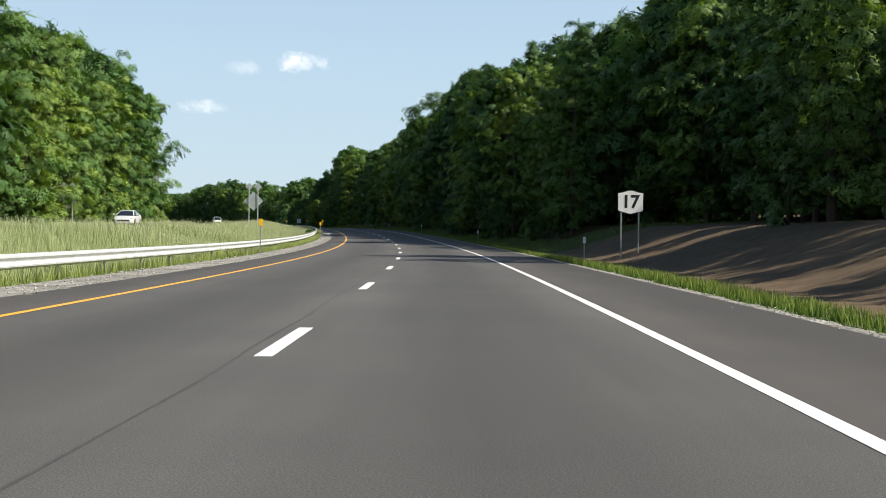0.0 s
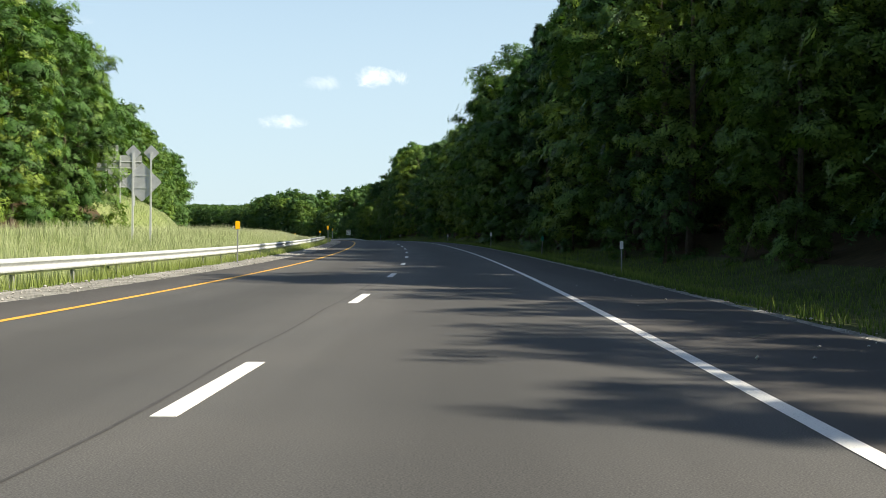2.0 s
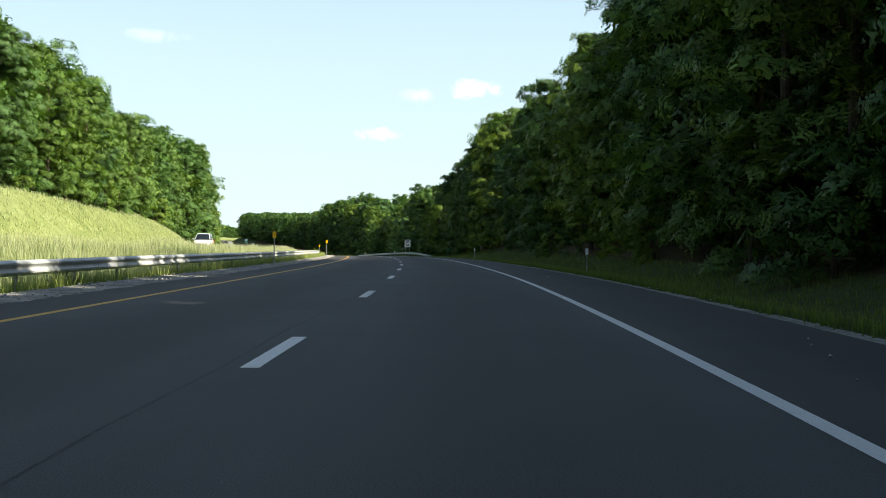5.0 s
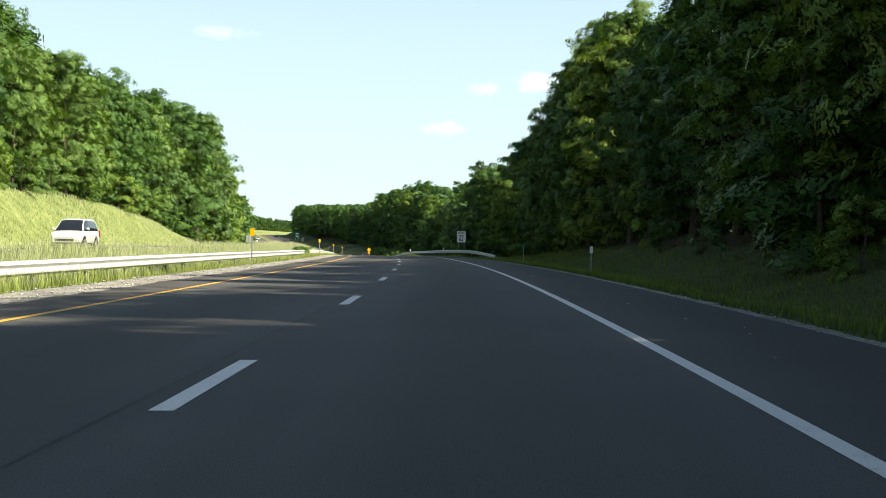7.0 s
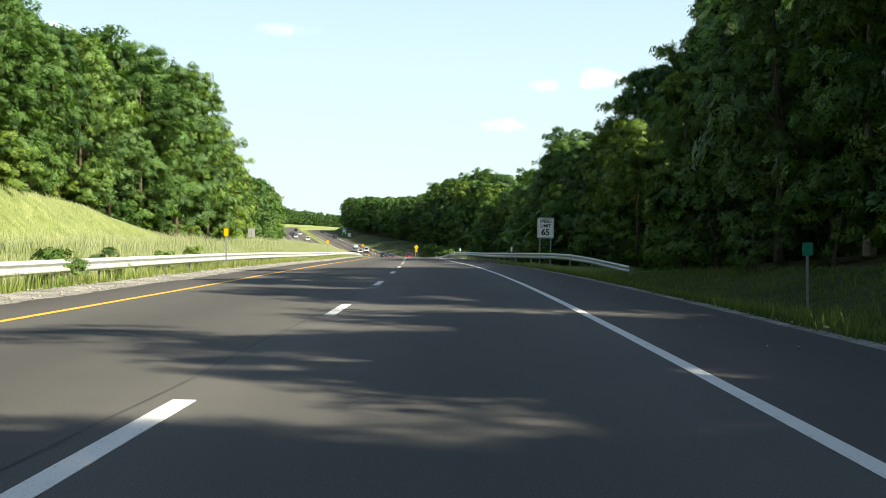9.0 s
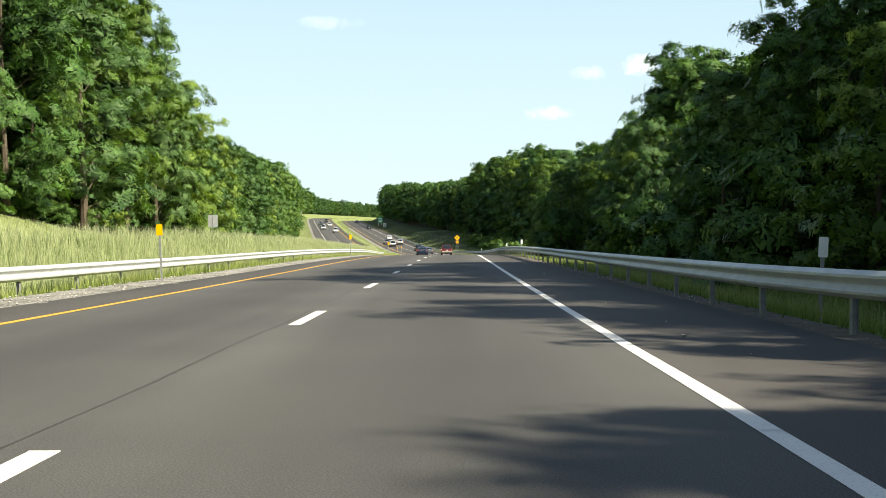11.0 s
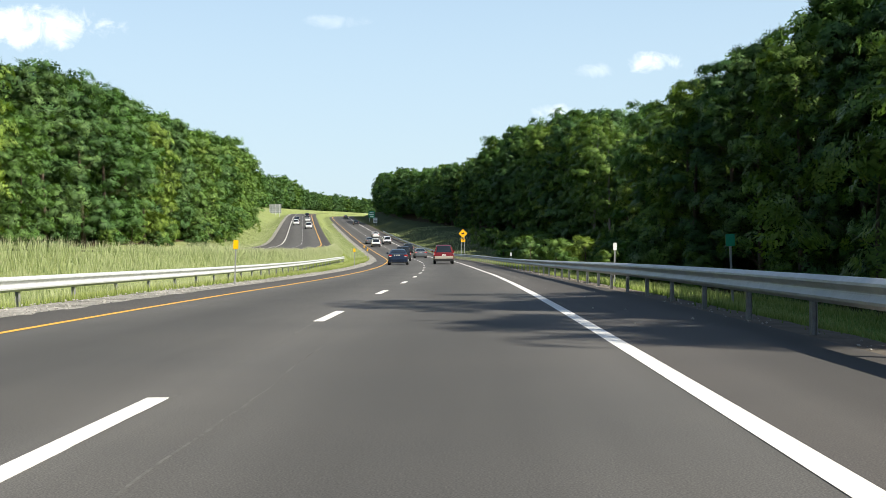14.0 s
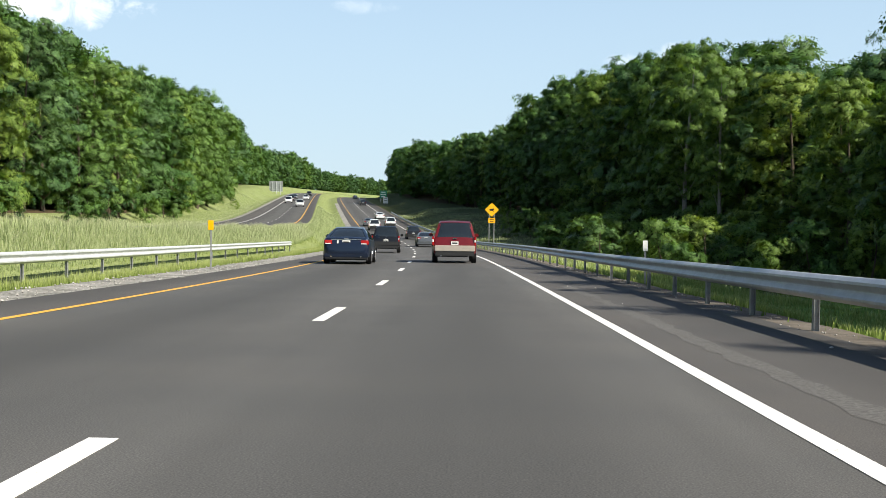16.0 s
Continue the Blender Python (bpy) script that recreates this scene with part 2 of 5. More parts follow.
    l.new(gap.outputs[0], fin.inputs[1]); l.new(mx.outputs[0], fin.inputs[2])
    l.new(fin.outputs[0], n["Material Output"].inputs[0])
    return m


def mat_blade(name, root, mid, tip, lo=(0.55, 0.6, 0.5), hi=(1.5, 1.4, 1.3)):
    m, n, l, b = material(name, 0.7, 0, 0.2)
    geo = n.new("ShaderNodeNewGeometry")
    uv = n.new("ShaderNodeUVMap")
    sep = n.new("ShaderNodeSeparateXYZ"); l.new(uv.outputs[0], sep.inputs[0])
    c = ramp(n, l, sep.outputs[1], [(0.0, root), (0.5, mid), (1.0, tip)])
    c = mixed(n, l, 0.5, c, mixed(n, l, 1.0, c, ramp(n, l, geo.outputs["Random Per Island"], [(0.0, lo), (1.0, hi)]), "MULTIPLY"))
    l.new(c, b.inputs["Base Color"])
    tr = n.new("ShaderNodeBsdfTranslucent"); l.new(c, tr.inputs["Color"])
    mx = n.new("ShaderNodeMixShader"); mx.inputs[0].default_value = 0.3
    l.new(b.outputs[0], mx.inputs[1]); l.new(tr.outputs[0], mx.inputs[2])
    l.new(mx.outputs[0], n["Material Output"].inputs[0])
    return m


def mat_gravel():
    m, n, l, b = material("gravel", 0.9, 0, 0.2)
    tc = n.new("ShaderNodeTexCoord")
    v = n.new("ShaderNodeTexVoronoi"); v.inputs["Scale"].default_value = 14
    l.new(tc.outputs["Object"], v.inputs["Vector"])
    c = ramp(n, l, v.outputs["Distance"], [(0.0, (0.42, 0.40, 0.37)), (0.5, (0.26, 0.25, 0.23)), (0.8, (0.08, 0.08, 0.07))])
    c = mixed(n, l, 0.5, c, ramp(n, l, noise_tex(n, l, 1.2, 4), [(0.35, (0.13, 0.13, 0.10)), (0.7, (0.5, 0.48, 0.44))]))
    l.new(c, b.inputs["Base Color"])
    bump(n, l, b, v.outputs["Distance"], 0.9, 0.05)
    return m


def mat_paintline(name, col):
    m, n, l, b = material(name, 0.6, 0, 0.3)
    f, g = noise_tex(n, l, 3.0, 6, 0.7), noise_tex(n, l, 60, 4)
    c = ramp(n, l, f, [(0.24, tuple(v * 0.5 for v in col)), (0.4, tuple(v * 0.92 for v in col)), (0.8, col)])
    c = mixed(n, l, ramp(n, l, g, [(0.30, (0.5, 0.5, 0.5)), (0.42, (0, 0, 0))]), c, (0.12, 0.12, 0.115))
    l.new(c, b.inputs["Base Color"])
    return m


def mat_carpaint(name, col):
    m, n, l, b = material(name, 0.32, 0.25, 0.5)
    b.inputs["Coat Weight"].default_value, b.inputs["Coat Roughness"].default_value = 0.4, 0.08
    f = noise_tex(n, l, 4, 4)
    l.new(ramp(n, l, f, [(0.3, tuple(v * 0.88 for v in col)), (0.7, tuple(v * 1.1 for v in col))]), b.inputs["Base Color"])
    return m


ASPHALT = mat_asphalt("asphalt", (0.093, 0.0925, 0.0905))
SHOULDER = mat_asphalt("shoulder_asphalt", (0.083, 0.0795, 0.0765))
TURF = mat_ground("verge_turf")
# TURF again at 0.42 brightness, with the trees' shade painted into its colour
SHADE_TURF = mat_ground("shade_darkened_turf", 0.42)
LUSH_TURF = mat_ground("lush_green_turf", 1.0, (0.70, 1.0, 0.45))
SOIL = plain("bare_soil", (0.13, 0.095, 0.062), 0.95, 0, 0.1, 0.3, 1.5, 0.6)
LITTER = plain("leaf_litter", (0.075, 0.055, 0.03), 0.95, 0, 0.1, 0.35, 2.5, 0.6)
GRAVEL = mat_gravel()
WHITE_LINE = mat_paintline("white_road_paint", (0.80, 0.79, 0.75))
YELLOW_LINE = mat_paintline("yellow_road_paint", (0.78, 0.42, 0.05))
GALV = plain("galvanised_steel", (0.50, 0.52, 0.53), 0.5, 0.2, 0.5, 0.15, 3)
GALV_DULL = plain("weathered_steel_post", (0.30, 0.31, 0.31), 0.6, 0.4, 0.5, 0.2, 5)
ALU = plain("sign_back_aluminium", (0.50, 0.51, 0.53), 0.45, 0.5, 0.5, 0.1, 3)
BARK = plain("bark", (0.10, 0.08, 0.06), 0.95, 0, 0.1, 0.4, 6, 0.8)
LEAF = [mat_leaf("maple_leaf", (0.028, 0.068, 0.017), (0.140, 0.250, 0.055)),
        mat_leaf("oak_leaf", (0.024, 0.060, 0.021), (0.112, 0.210, 0.062)),
        mat_leaf("ash_leaf", (0.044, 0.092, 0.015), (0.195, 0.290, 0.055)),
        mat_leaf("pine_needle", (0.016, 0.042, 0.016), (0.050, 0.095, 0.034), 0.15, 12.0)]
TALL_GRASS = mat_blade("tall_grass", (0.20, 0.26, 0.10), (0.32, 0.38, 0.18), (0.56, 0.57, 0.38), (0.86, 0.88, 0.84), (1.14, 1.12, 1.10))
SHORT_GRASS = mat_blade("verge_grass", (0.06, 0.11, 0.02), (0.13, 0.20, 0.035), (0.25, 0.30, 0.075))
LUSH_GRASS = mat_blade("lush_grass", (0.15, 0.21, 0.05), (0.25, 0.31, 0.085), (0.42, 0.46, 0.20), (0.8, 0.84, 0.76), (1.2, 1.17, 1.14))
SIGN_WHITE = plain("white_sign_sheeting", (0.82, 0.82, 0.80), 0.45, 0, 0.4, 0.04, 4)
SIGN_BLACK = plain("black_sign_ink", (0.015, 0.015, 0.015), 0.5, 0, 0.4, 0.1, 4)
SIGN_YELLOW = plain("yellow_sign_sheeting", (0.85, 0.42, 0.01), 0.45, 0, 0.4, 0.05, 4)
MARKER_YELLOW = plain("yellow_marker_plate", (0.88, 0.46, 0.0), 0.4, 0, 0.4, 0.05, 4)
SIGN_GREEN = plain("green_sign_sheeting", (0.005, 0.23, 0.13), 0.45, 0, 0.4, 0.08, 4)
GLASS = plain("tinted_car_glass", (0.012, 0.016, 0.018), 0.06, 0, 0.8, 0.1, 2)
TYRE = plain("tyre_rubber", (0.018, 0.018, 0.019), 0.85, 0, 0.3, 0.2, 12)
RIM = plain("alloy_rim", (0.45, 0.46, 0.47), 0.3, 0.8, 0.5, 0.1, 6)
CHROME = plain("chrome_trim", (0.75, 0.76, 0.78), 0.12, 1.0, 0.5, 0.05, 3)
DARK_TRIM = plain("dark_plastic_trim", (0.02, 0.021, 0.022), 0.6, 0, 0.4, 0.1, 6)
RED_LENS = plain("red_lamp_lens", (0.42, 0.012, 0.012), 0.15, 0, 0.7, 0.1, 5)
CLEAR_LENS = plain("clear_lamp_lens", (0.75, 0.76, 0.76), 0.12, 0, 0.7, 0.1, 5)
PLATE = plain("number_plate", (0.72, 0.72, 0.68), 0.5, 0, 0.4, 0.1, 20)

# ---------------------------------------------------------------- plan of the road
KNOT = np.array([-40.0 + 40 * i for i in range(22)] + [900, 1000, 1100, 1300, 1700, 2600])
HEAD = np.radians([-2.97, -1.48, 0.0, 2.21, 4.14, 6.16, 8.19, 10.23, 12.0, 13.84, 14.84, 14.76, 14.57, 14.85, 15.99, 17.15,
                   18.5, 20.2, 21.8, 22.6, 22.6, 22.6, 22.4, 21.5, 16.0, 0.0, -15.0, -15.0])
GRADE = np.array([-1.01, -0.54, -0.21, 0.31, 0.92, 1.10, 0.44, 0.36, -0.03, -0.21, -0.95, -0.59, -1.31, -2.28, -1.95, -1.40, -1.62, -0.40, 1.40, 2.80, 3.40, 3.50, 3.40, 2.80, 1.20, -0.80, 0.00, 0.00]) / 100
S = np.arange(-200.0, 2600.5, 1.0)
_h, _g = np.interp(S, KNOT, HEAD), np.interp(S, KNOT, GRADE)
RX = np.concatenate([[0], np.cumsum(-(np.sin(_h[1:]) + np.sin(_h[:-1])) / 2)])
RY = np.concatenate([[0], np.cumsum((np.cos(_h[1:]) + np.cos(_h[:-1])) / 2)])
RZ = np.concatenate([[0], np.cumsum((_g[1:] + _g[:-1]) / 2)])
_i0 = 200
RX, RY, RZ = RX - RX[_i0], RY - RY[_i0], RZ - RZ[_i0]


def heading(s):
    return np.interp(s, S, _h)


def smooth(x, a, b):
    t = np.clip((np.asarray(x, float) - a) / (b - a), 0, 1)
    return t * t * (3 - 2 * t)


def opp(s):
    """Side distance of the middle of the opposite roadway."""
    return np.interp(s, [-200, 120, 200, 280, 400, 700, 900, 2600], [-24, -24, -22, -20, -19.3, -19.5, -18.6, -18.6])


def opp_up(s):
    return np.interp(s, [-200, 100, 285, 345, 405, 560, 640, 800, 2600], [1.0, 1.0, 0.45, 0.85, 1.2, 1.3, 1.8, 1.6, 1.5])


def bank_left(s):
    return np.interp(s, [-200, 100, 160, 205, 290, 330, 360, 385, 400, 420, 430, 445, 462, 488, 560, 700, 1000, 2600], [2.0, 1.6, 2.4, 6.0, 5.8, 5.2, 5.6, 5.4, 4.8, 4.2, 3.2, 2.5, 1.9, 1.0, 0.8, 2.0, 3.0, 3.0])


def rise_right(s):
    return np.interp(s, [-200, 90, 130, 300, 345, 400, 560, 640, 720, 900, 2600], [1.5, 1.5, 1.2, 1.8, 0.2, -2.2, -2.4, -0.5, 1.2, 2.0, 2.0])


def relief(s, d):
    """Height of the ground over the road's own level, at side distance d (right: plus)."""
    s, d = np.asarray(s, float), np.asarray(d, float)
    o, ou = opp(s), opp_up(s)
    z = np.full(np.broadcast(s, d).shape, -0.03)
    s, d, o, ou = (np.broadcast_to(a, z.shape) for a in (s, d, o, ou))
    foot = 9.8 + 1.5 * smooth(s, 445, 520) * (1 - smooth(s, 600, 680))
    left = np.where(d > -foot, -0.3 * smooth(-d, 7.9, 9.8), -0.3 + (ou - 0.05 + 0.3) * smooth(-d, foot, -(o + 5.9)))
    on = d < o + 5.9
    left = np.where(on, ou - 0.06, left)
    off = o - 7.5 - d
    far = ou - 0.06 - 0.5 * smooth(off, 0, 2.5) + (bank_left(s) + 0.5) * smooth(off, 3.0, 11.2) + 0.03 * np.clip(off - 14, 0, 80)
    left = np.where(off > 0, far, left)
    right = -0.25 * smooth(d, 4.4, 6.5) + (rise_right(s) + 0.25) * smooth(d, 7.4, 14.5) + 0.04 * np.clip(d - 14, 0, 60) * np.where(rise_right(s) > 0, 1, 0.6)
    z = np.where(d < -7.9, left, np.where(d > 4.4, right - 0.03, z))
    return z


def spot(s, d, up=0.0, ground=True):
    """World place at distance s along the road and d to its right, up metres over the ground (or over the road's level)."""
    h = heading(s)
    x = np.interp(s, S, RX) + d * np.cos(h)
    y = np.interp(s, S, RY) + d * np.sin(h)
    z = np.interp(s, S, RZ) + up + (relief(s, d) if ground else 0.0)
    return np.stack(np.broadcast_arrays(x, y, z), -1)


def stand(s, d, up=0.0, turn=0.0, ground=True, scale=1.0):
    p = spot(s, d, up, ground)
    return pose(*[float(v) for v in p], 0, 0, math.degrees(float(heading(s))) + turn) @ Matrix.Scale(scale, 4)


# ---------------------------------------------------------------- mesh tools


def mesh_from(name, verts, faces, mat, uvs=None, smooth_shade=False):
    me = bpy.data.meshes.new(name)
    if isinstance(verts, np.ndarray):
        verts = verts.tolist()
    if isinstance(faces, np.ndarray):
        faces = faces.tolist()
    me.from_pydata(verts, [], faces)
    if uvs is not None:
        lay = me.uv_layers.new(name="UVMap")
        lay.data.foreach_set("uv", np.asarray(uvs, np.float32).ravel())
    for k in (mat if isinstance(mat, (list, tuple)) else [mat]):
        me.materials.append(k)
    if smooth_shade:
        me.polygons.foreach_set("use_smooth", [True] * len(me.polygons))
    me.update()
    return me


def part(name, bm, mat, parent=None, label="", smooth_shade=False):
    me = bpy.data.meshes.new(name)
    if smooth_shade:
        for f in bm.faces:
            f.smooth = True
    bm.to_mesh(me)
    bm.free()
    me.materials.append(mat)
    return attach(name, me, parent, label)


def attach(name, me, parent=None, label="", m=None):
    ob = new(name, me)
    if parent is not None:
        ob.parent = parent
    if m is not None:
        ob.matrix_basis = m
    if label:
        ob["label"] = label
    return ob


def box(bm, x0, x1, y0, y1, z0, z1, bevel=0.0):
    vs = [bm.verts.new(p) for p in ((x0, y0, z0), (x1, y0, z0), (x1, y1, z0), (x0, y1, z0), (x0, y0, z1), (x1, y0, z1), (x1, y1, z1), (x0, y1, z1))]
    fs = [bm.faces.new([vs[i] for i in f]) for f in ((0, 3, 2, 1), (4, 5, 6, 7), (0, 1, 5, 4), (1, 2, 6, 5), (2, 3, 7, 6), (3, 0, 4, 7))]
    if bevel:
        es = list({e for f in fs for e in f.edges})
        bmesh.ops.bevel(bm, geom=es, offset=bevel, segments=2, affect="EDGES")
    return bm


def cylinder(bm, r0, r1, h, seg=12, m=None):
    bmesh.ops.create_cone(bm, cap_ends=True, segments=seg, radius1=r0, radius2=r1, depth=h, matrix=(m or Matrix()) @ Matrix.Translation((0, 0, h / 2)))
    return bm


def slab(bm, outline, y0, y1):
    """A plate with that outline in x and z, from y0 to y1."""
    a = [bm.verts.new((x, y0, z)) for x, z in outline]
    b = [bm.verts.new((x, y1, z)) for x, z in outline]
    bm.faces.new(a); bm.faces.new(b[::-1])
    for i in range(len(a)):
        j = (i + 1) % len(a)
        bm.faces.new((a[j], a[i], b[i], b[j]))
    bmesh.ops.recalc_face_normals(bm, faces=bm.faces)
    return bm


def rounded(w, h, r, cx=0.0, cz=0.0, seg=5):
    pts = []
    for k, (sx, sz) in enumerate(((1, 1), (-1, 1), (-1, -1), (1, -1))):
        for i in range(seg + 1):
            a = math.pi / 2 * (k + i / seg)
            pts.append((cx + sx * (w / 2 - r) + r * math.cos(a), cz + sz * (h / 2 - r) + r * math.sin(a)))
    return pts


def thing(name, label, category, group="", m=None, kind=""):
    ob = new(name)
    if m is not None:
        ob.matrix_world = m
    return tagged(ob, label, category, group, kind)


def ribbon(name, s0, s1, d0, d1, mat, up=0.0, step=2.0, cols=1, uv=True, level=None, jag=0.0, seed=0):
    """A strip along the road between the side distances d0 and d1 (numbers or functions of s)."""
    ss = np.arange(s0, s1 + step * 0.5, step)
    r = np.random.RandomState(seed)
    a = d0(ss) if callable(d0) else np.full(len(ss), float(d0))
    b = d1(ss) if callable(d1) else np.full(len(ss), float(d1))
    if jag:
        a, b = a + r.uniform(-jag, jag, len(ss)), b + r.uniform(-jag, jag, len(ss))
    f = np.linspace(0, 1, cols + 1)
    D = a[:, None] * (1 - f) + b[:, None] * f
    SS = np.repeat(ss[:, None], cols + 1, 1)
    if level is None:
        P = spot(SS, D, up, True)
    else:
        P = spot(SS, D, 0.0, False)
        P[..., 2] += up + level(SS)
    n = cols + 1
    i = np.arange((len(ss) - 1))[:, None] * n + np.arange(cols)
    i = i.ravel()
    faces = np.stack([i, i + 1, i + n + 1, i + n], 1)
    uvs = np.stack([D, SS], -1).reshape(-1, 2)[faces.ravel()] if uv else None
    return new(name, mesh_from(name, P.reshape(-1, 3), faces, mat, uvs, True))


flat = lambda s: np.zeros_like(s)

# ---------------------------------------------------------------- ground


def build_ground():
    ss = np.concatenate([np.arange(-200, 820, 4.0), np.arange(820, 1400, 12.0), np.arange(1400, 2601, 60.0)])
    dd = np.concatenate([[-900, -500, -300, -200, -140, -110, -90, -75, -64], np.arange(-56, -6, 1.0), [-5, -3, 0, 2, 3.6],
                         np.arange(4.4, 30, 1.2), [32, 36, 42, 50, 60, 75, 95, 130, 200, 300, 500, 900]])
    SS, DD = np.meshgrid(ss, dd, indexing="ij")
    P = spot(SS, DD, 0.0, True)
    # the ground rolls a little away from the road
    for i in range(P.shape[0]):
        for j in range(P.shape[1]):
            d = DD[i, j]
            k = min(1.0, max(0.0, (abs(d + 10) - 22) / 20))
            if k > 0:
                P[i, j, 2] += k * 1.4 * noise.noise((P[i, j, 0] * 0.03, P[i, j, 1] * 0.03, 0)) + k * 8 * min(1, max(0, (abs(d) - 100) / 300)) * noise.noise((P[i, j, 0] * 0.003, P[i, j, 1] * 0.003, 3))
    n = len(dd)
    i = (np.arange(len(ss) - 1)[:, None] * n + np.arange(n - 1)).ravel()
    faces = np.stack([i, i + 1, i + n + 1, i + n], 1)
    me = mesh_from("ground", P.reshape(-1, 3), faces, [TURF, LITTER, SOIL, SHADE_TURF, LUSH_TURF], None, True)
    cd = np.tile((dd[:-1] + dd[1:]) / 2, len(ss) - 1)
    cs = np.repeat((ss[:-1] + ss[1:]) / 2, n - 1)
    wood = ((cd > edge_right(cs)) | (cd < edge_left(cs) - 1.5)).astype(int)
    # right verge along the woods gets the turf with shade painted in
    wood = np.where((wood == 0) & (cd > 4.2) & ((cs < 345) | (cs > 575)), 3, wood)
    wood = np.where((wood == 0) & (cd > 4.2) & (cs >= 345) & (cs <= 575), 4, wood)
    wood = np.where((cs < 76) & (cd > 6.6) & (cd < 30), 2, wood)
    me.polygons.foreach_set("material_index", wood)
    tagged(new("ground", me), "green and straw-coloured grassy ground along the highway", "ground", kind="structure")


def edge_right(s):
    return np.interp(s, [-200, 37, 44, 49, 53, 82, 87, 120, 320, 350, 372, 410, 416, 458, 461, 471, 477, 500, 524, 545, 553, 562, 600, 720, 790, 900, 2600], [25, 24, 12, 12, 21, 21, 11, 10, 11.5, 11.5, 9.2, 9.2, 12.5, 12.5, 8.8, 8.8, 15, 20, 16.5, 17, 26, 27, 30, 32, 25, 16, 16])


def edge_left(s):
    return np.interp(s, [-200, 150, 216, 222, 290, 320, 430, 470, 700, 800, 830, 2600], [-34, -34, -33, -43, -42, -39, -38, -35.5, -34, -34, -46, -40])


build_ground()

# ---------------------------------------------------------------- road, shoulders, markings
road = tagged(ribbon("road", -150, 1500, -5.62, 1.86, ASPHALT, 0.0, 2.0, 6, level=flat), "grey two-lane asphalt highway with worn wheel paths", "road", kind="structure")
for nm, a, b, k in (("shoulder_right", 1.86, 4.15, SHOULDER), ("shoulder_left", -7.05, -5.62, SHOULDER)):
    tagged(ribbon(nm, -150, 1500, a, b, k, 0.0, 2.0, 2, level=flat, jag=0.0), "brownish asphalt hard shoulder beside the lanes", "shoulder", kind="structure")
oroad = tagged(ribbon("road_opposite", -150, 1500, lambda s: opp(s) - 3.75, lambda s: opp(s) + 3.75, ASPHALT, 0.0, 4.0, 4, level=opp_up), "grey asphalt roadway for oncoming traffic", "road", kind="structure")
tagged(ribbon("shoulder_opposite_far", -150, 1500, lambda s: opp(s) - 6.4, lambda s: opp(s) - 3.75, SHOULDER, 0.0, 4.0, 1, level=opp_up), "asphalt shoulder of the oncoming roadway", "shoulder", kind="structure")
tagged(ribbon("shoulder_opposite_near", -150, 1500, lambda s: opp(s) + 3.75, lambda s: opp(s) + 5.4, SHOULDER, 0.0, 4.0, 1, level=opp_up), "narrow asphalt shoulder beside the median", "shoulder", kind="structure")
tagged(ribbon("gravel_strip_left", -60, 900, -8.1, -6.98, GRAVEL, 0.03, 0.7, 3, jag=0.12, seed=3), "pale crushed-stone strip along the left shoulder", "gravel", kind="structure")
tagged(ribbon("gravel_strip_right", -60, 342, 4.08, 4.42, GRAVEL, 0.02, 0.7, 1, jag=0.07, seed=4), "thin crushed-stone edge along the right shoulder", "gravel", kind="structure")
DIRT = plain("rail_side_dirt", (0.135, 0.118, 0.098), 0.95, 0, 0.1, 0.3, 3.0, 0.5)
tagged(ribbon("dirt_strip_right", 342, 900, 4.08, 4.86, DIRT, 0.02, 0.7, 3, jag=0.08, seed=6), "brownish bare dirt strip under the right guard rail", "dirt", kind="structure")
tagged(ribbon("gravel_strip_opposite", -60, 1200, lambda s: opp(s) - 7.2, lambda s: opp(s) - 6.3, GRAVEL, 0.06, 2.0, 1, jag=0.15, seed=5), "pale stone strip along the oncoming roadway", "gravel", kind="structure")

for nm, ob, d, k, lab, lev in (("edge_line", road, 1.83, WHITE_LINE, "solid white edge line", flat), ("median_line", road, -5.60, YELLOW_LINE, "solid yellow line", flat)):
    thick = lambda s, d=d: smooth(s, 424, 438) * (1 - smooth(s, 503, 518)) if d > 0 else 0.0 * s
    side = lambda s, d=d, k=thick: d + 0.075 * k(s)
    half = lambda s, k=thick: 0.068 + 0.020 * k(s)
    r = ribbon(nm, -150, 1500, lambda s, f=side, h=half: f(s) - h(s), lambda s, f=side, h=half: f(s) + h(s), k, 0.004, 2.0, 1, level=lev)
    r.parent = ob
    r["label"] = lab
for nm, off, k in (("edge_line", -3.68, WHITE_LINE), ("median_line", 3.68, YELLOW_LINE)):
    r = ribbon(nm, -150, 1500, lambda s, o=off: opp(s) + o - 0.08, lambda s, o=off: opp(s) + o + 0.08, k, 0.005, 4.0, 1, level=opp_up)
    r.parent = oroad


def build_dashes():
    bm = box(bmesh.new(), -0.075, 0.075, 0, 3.05, 0.0, 0.005)
    me = bpy.data.meshes.new("lane_dash"); bm.to_mesh(me); bm.free(); me.materials.append(WHITE_LINE)
    for k in range(-3, 75):
        s = 10.55 + 12.192 * k
        g = float(np.interp(s + 1.5, KNOT, GRADE))
        p = spot(s, -1.83, 0.001, False)
        attach("lane_dash", me, road, m=pose(*p, math.degrees(math.atan(g)), 0, math.degrees(float(heading(s + 1.5)))))
    for k in range(25, 85):
        s = 6 + 12.192 * k
        p = spot(s, float(opp(s)), float(opp_up(s)) + 0.003, False)
        g = float((np.interp(s + 3, S, RZ) + opp_up(s + 3) - np.interp(s, S, RZ) - opp_up(s)) / 3)
        attach("lane_dash", me, oroad, m=pose(*p, math.degrees(math.atan(g)), 0, math.degrees(float(heading(s + 1.5)))))


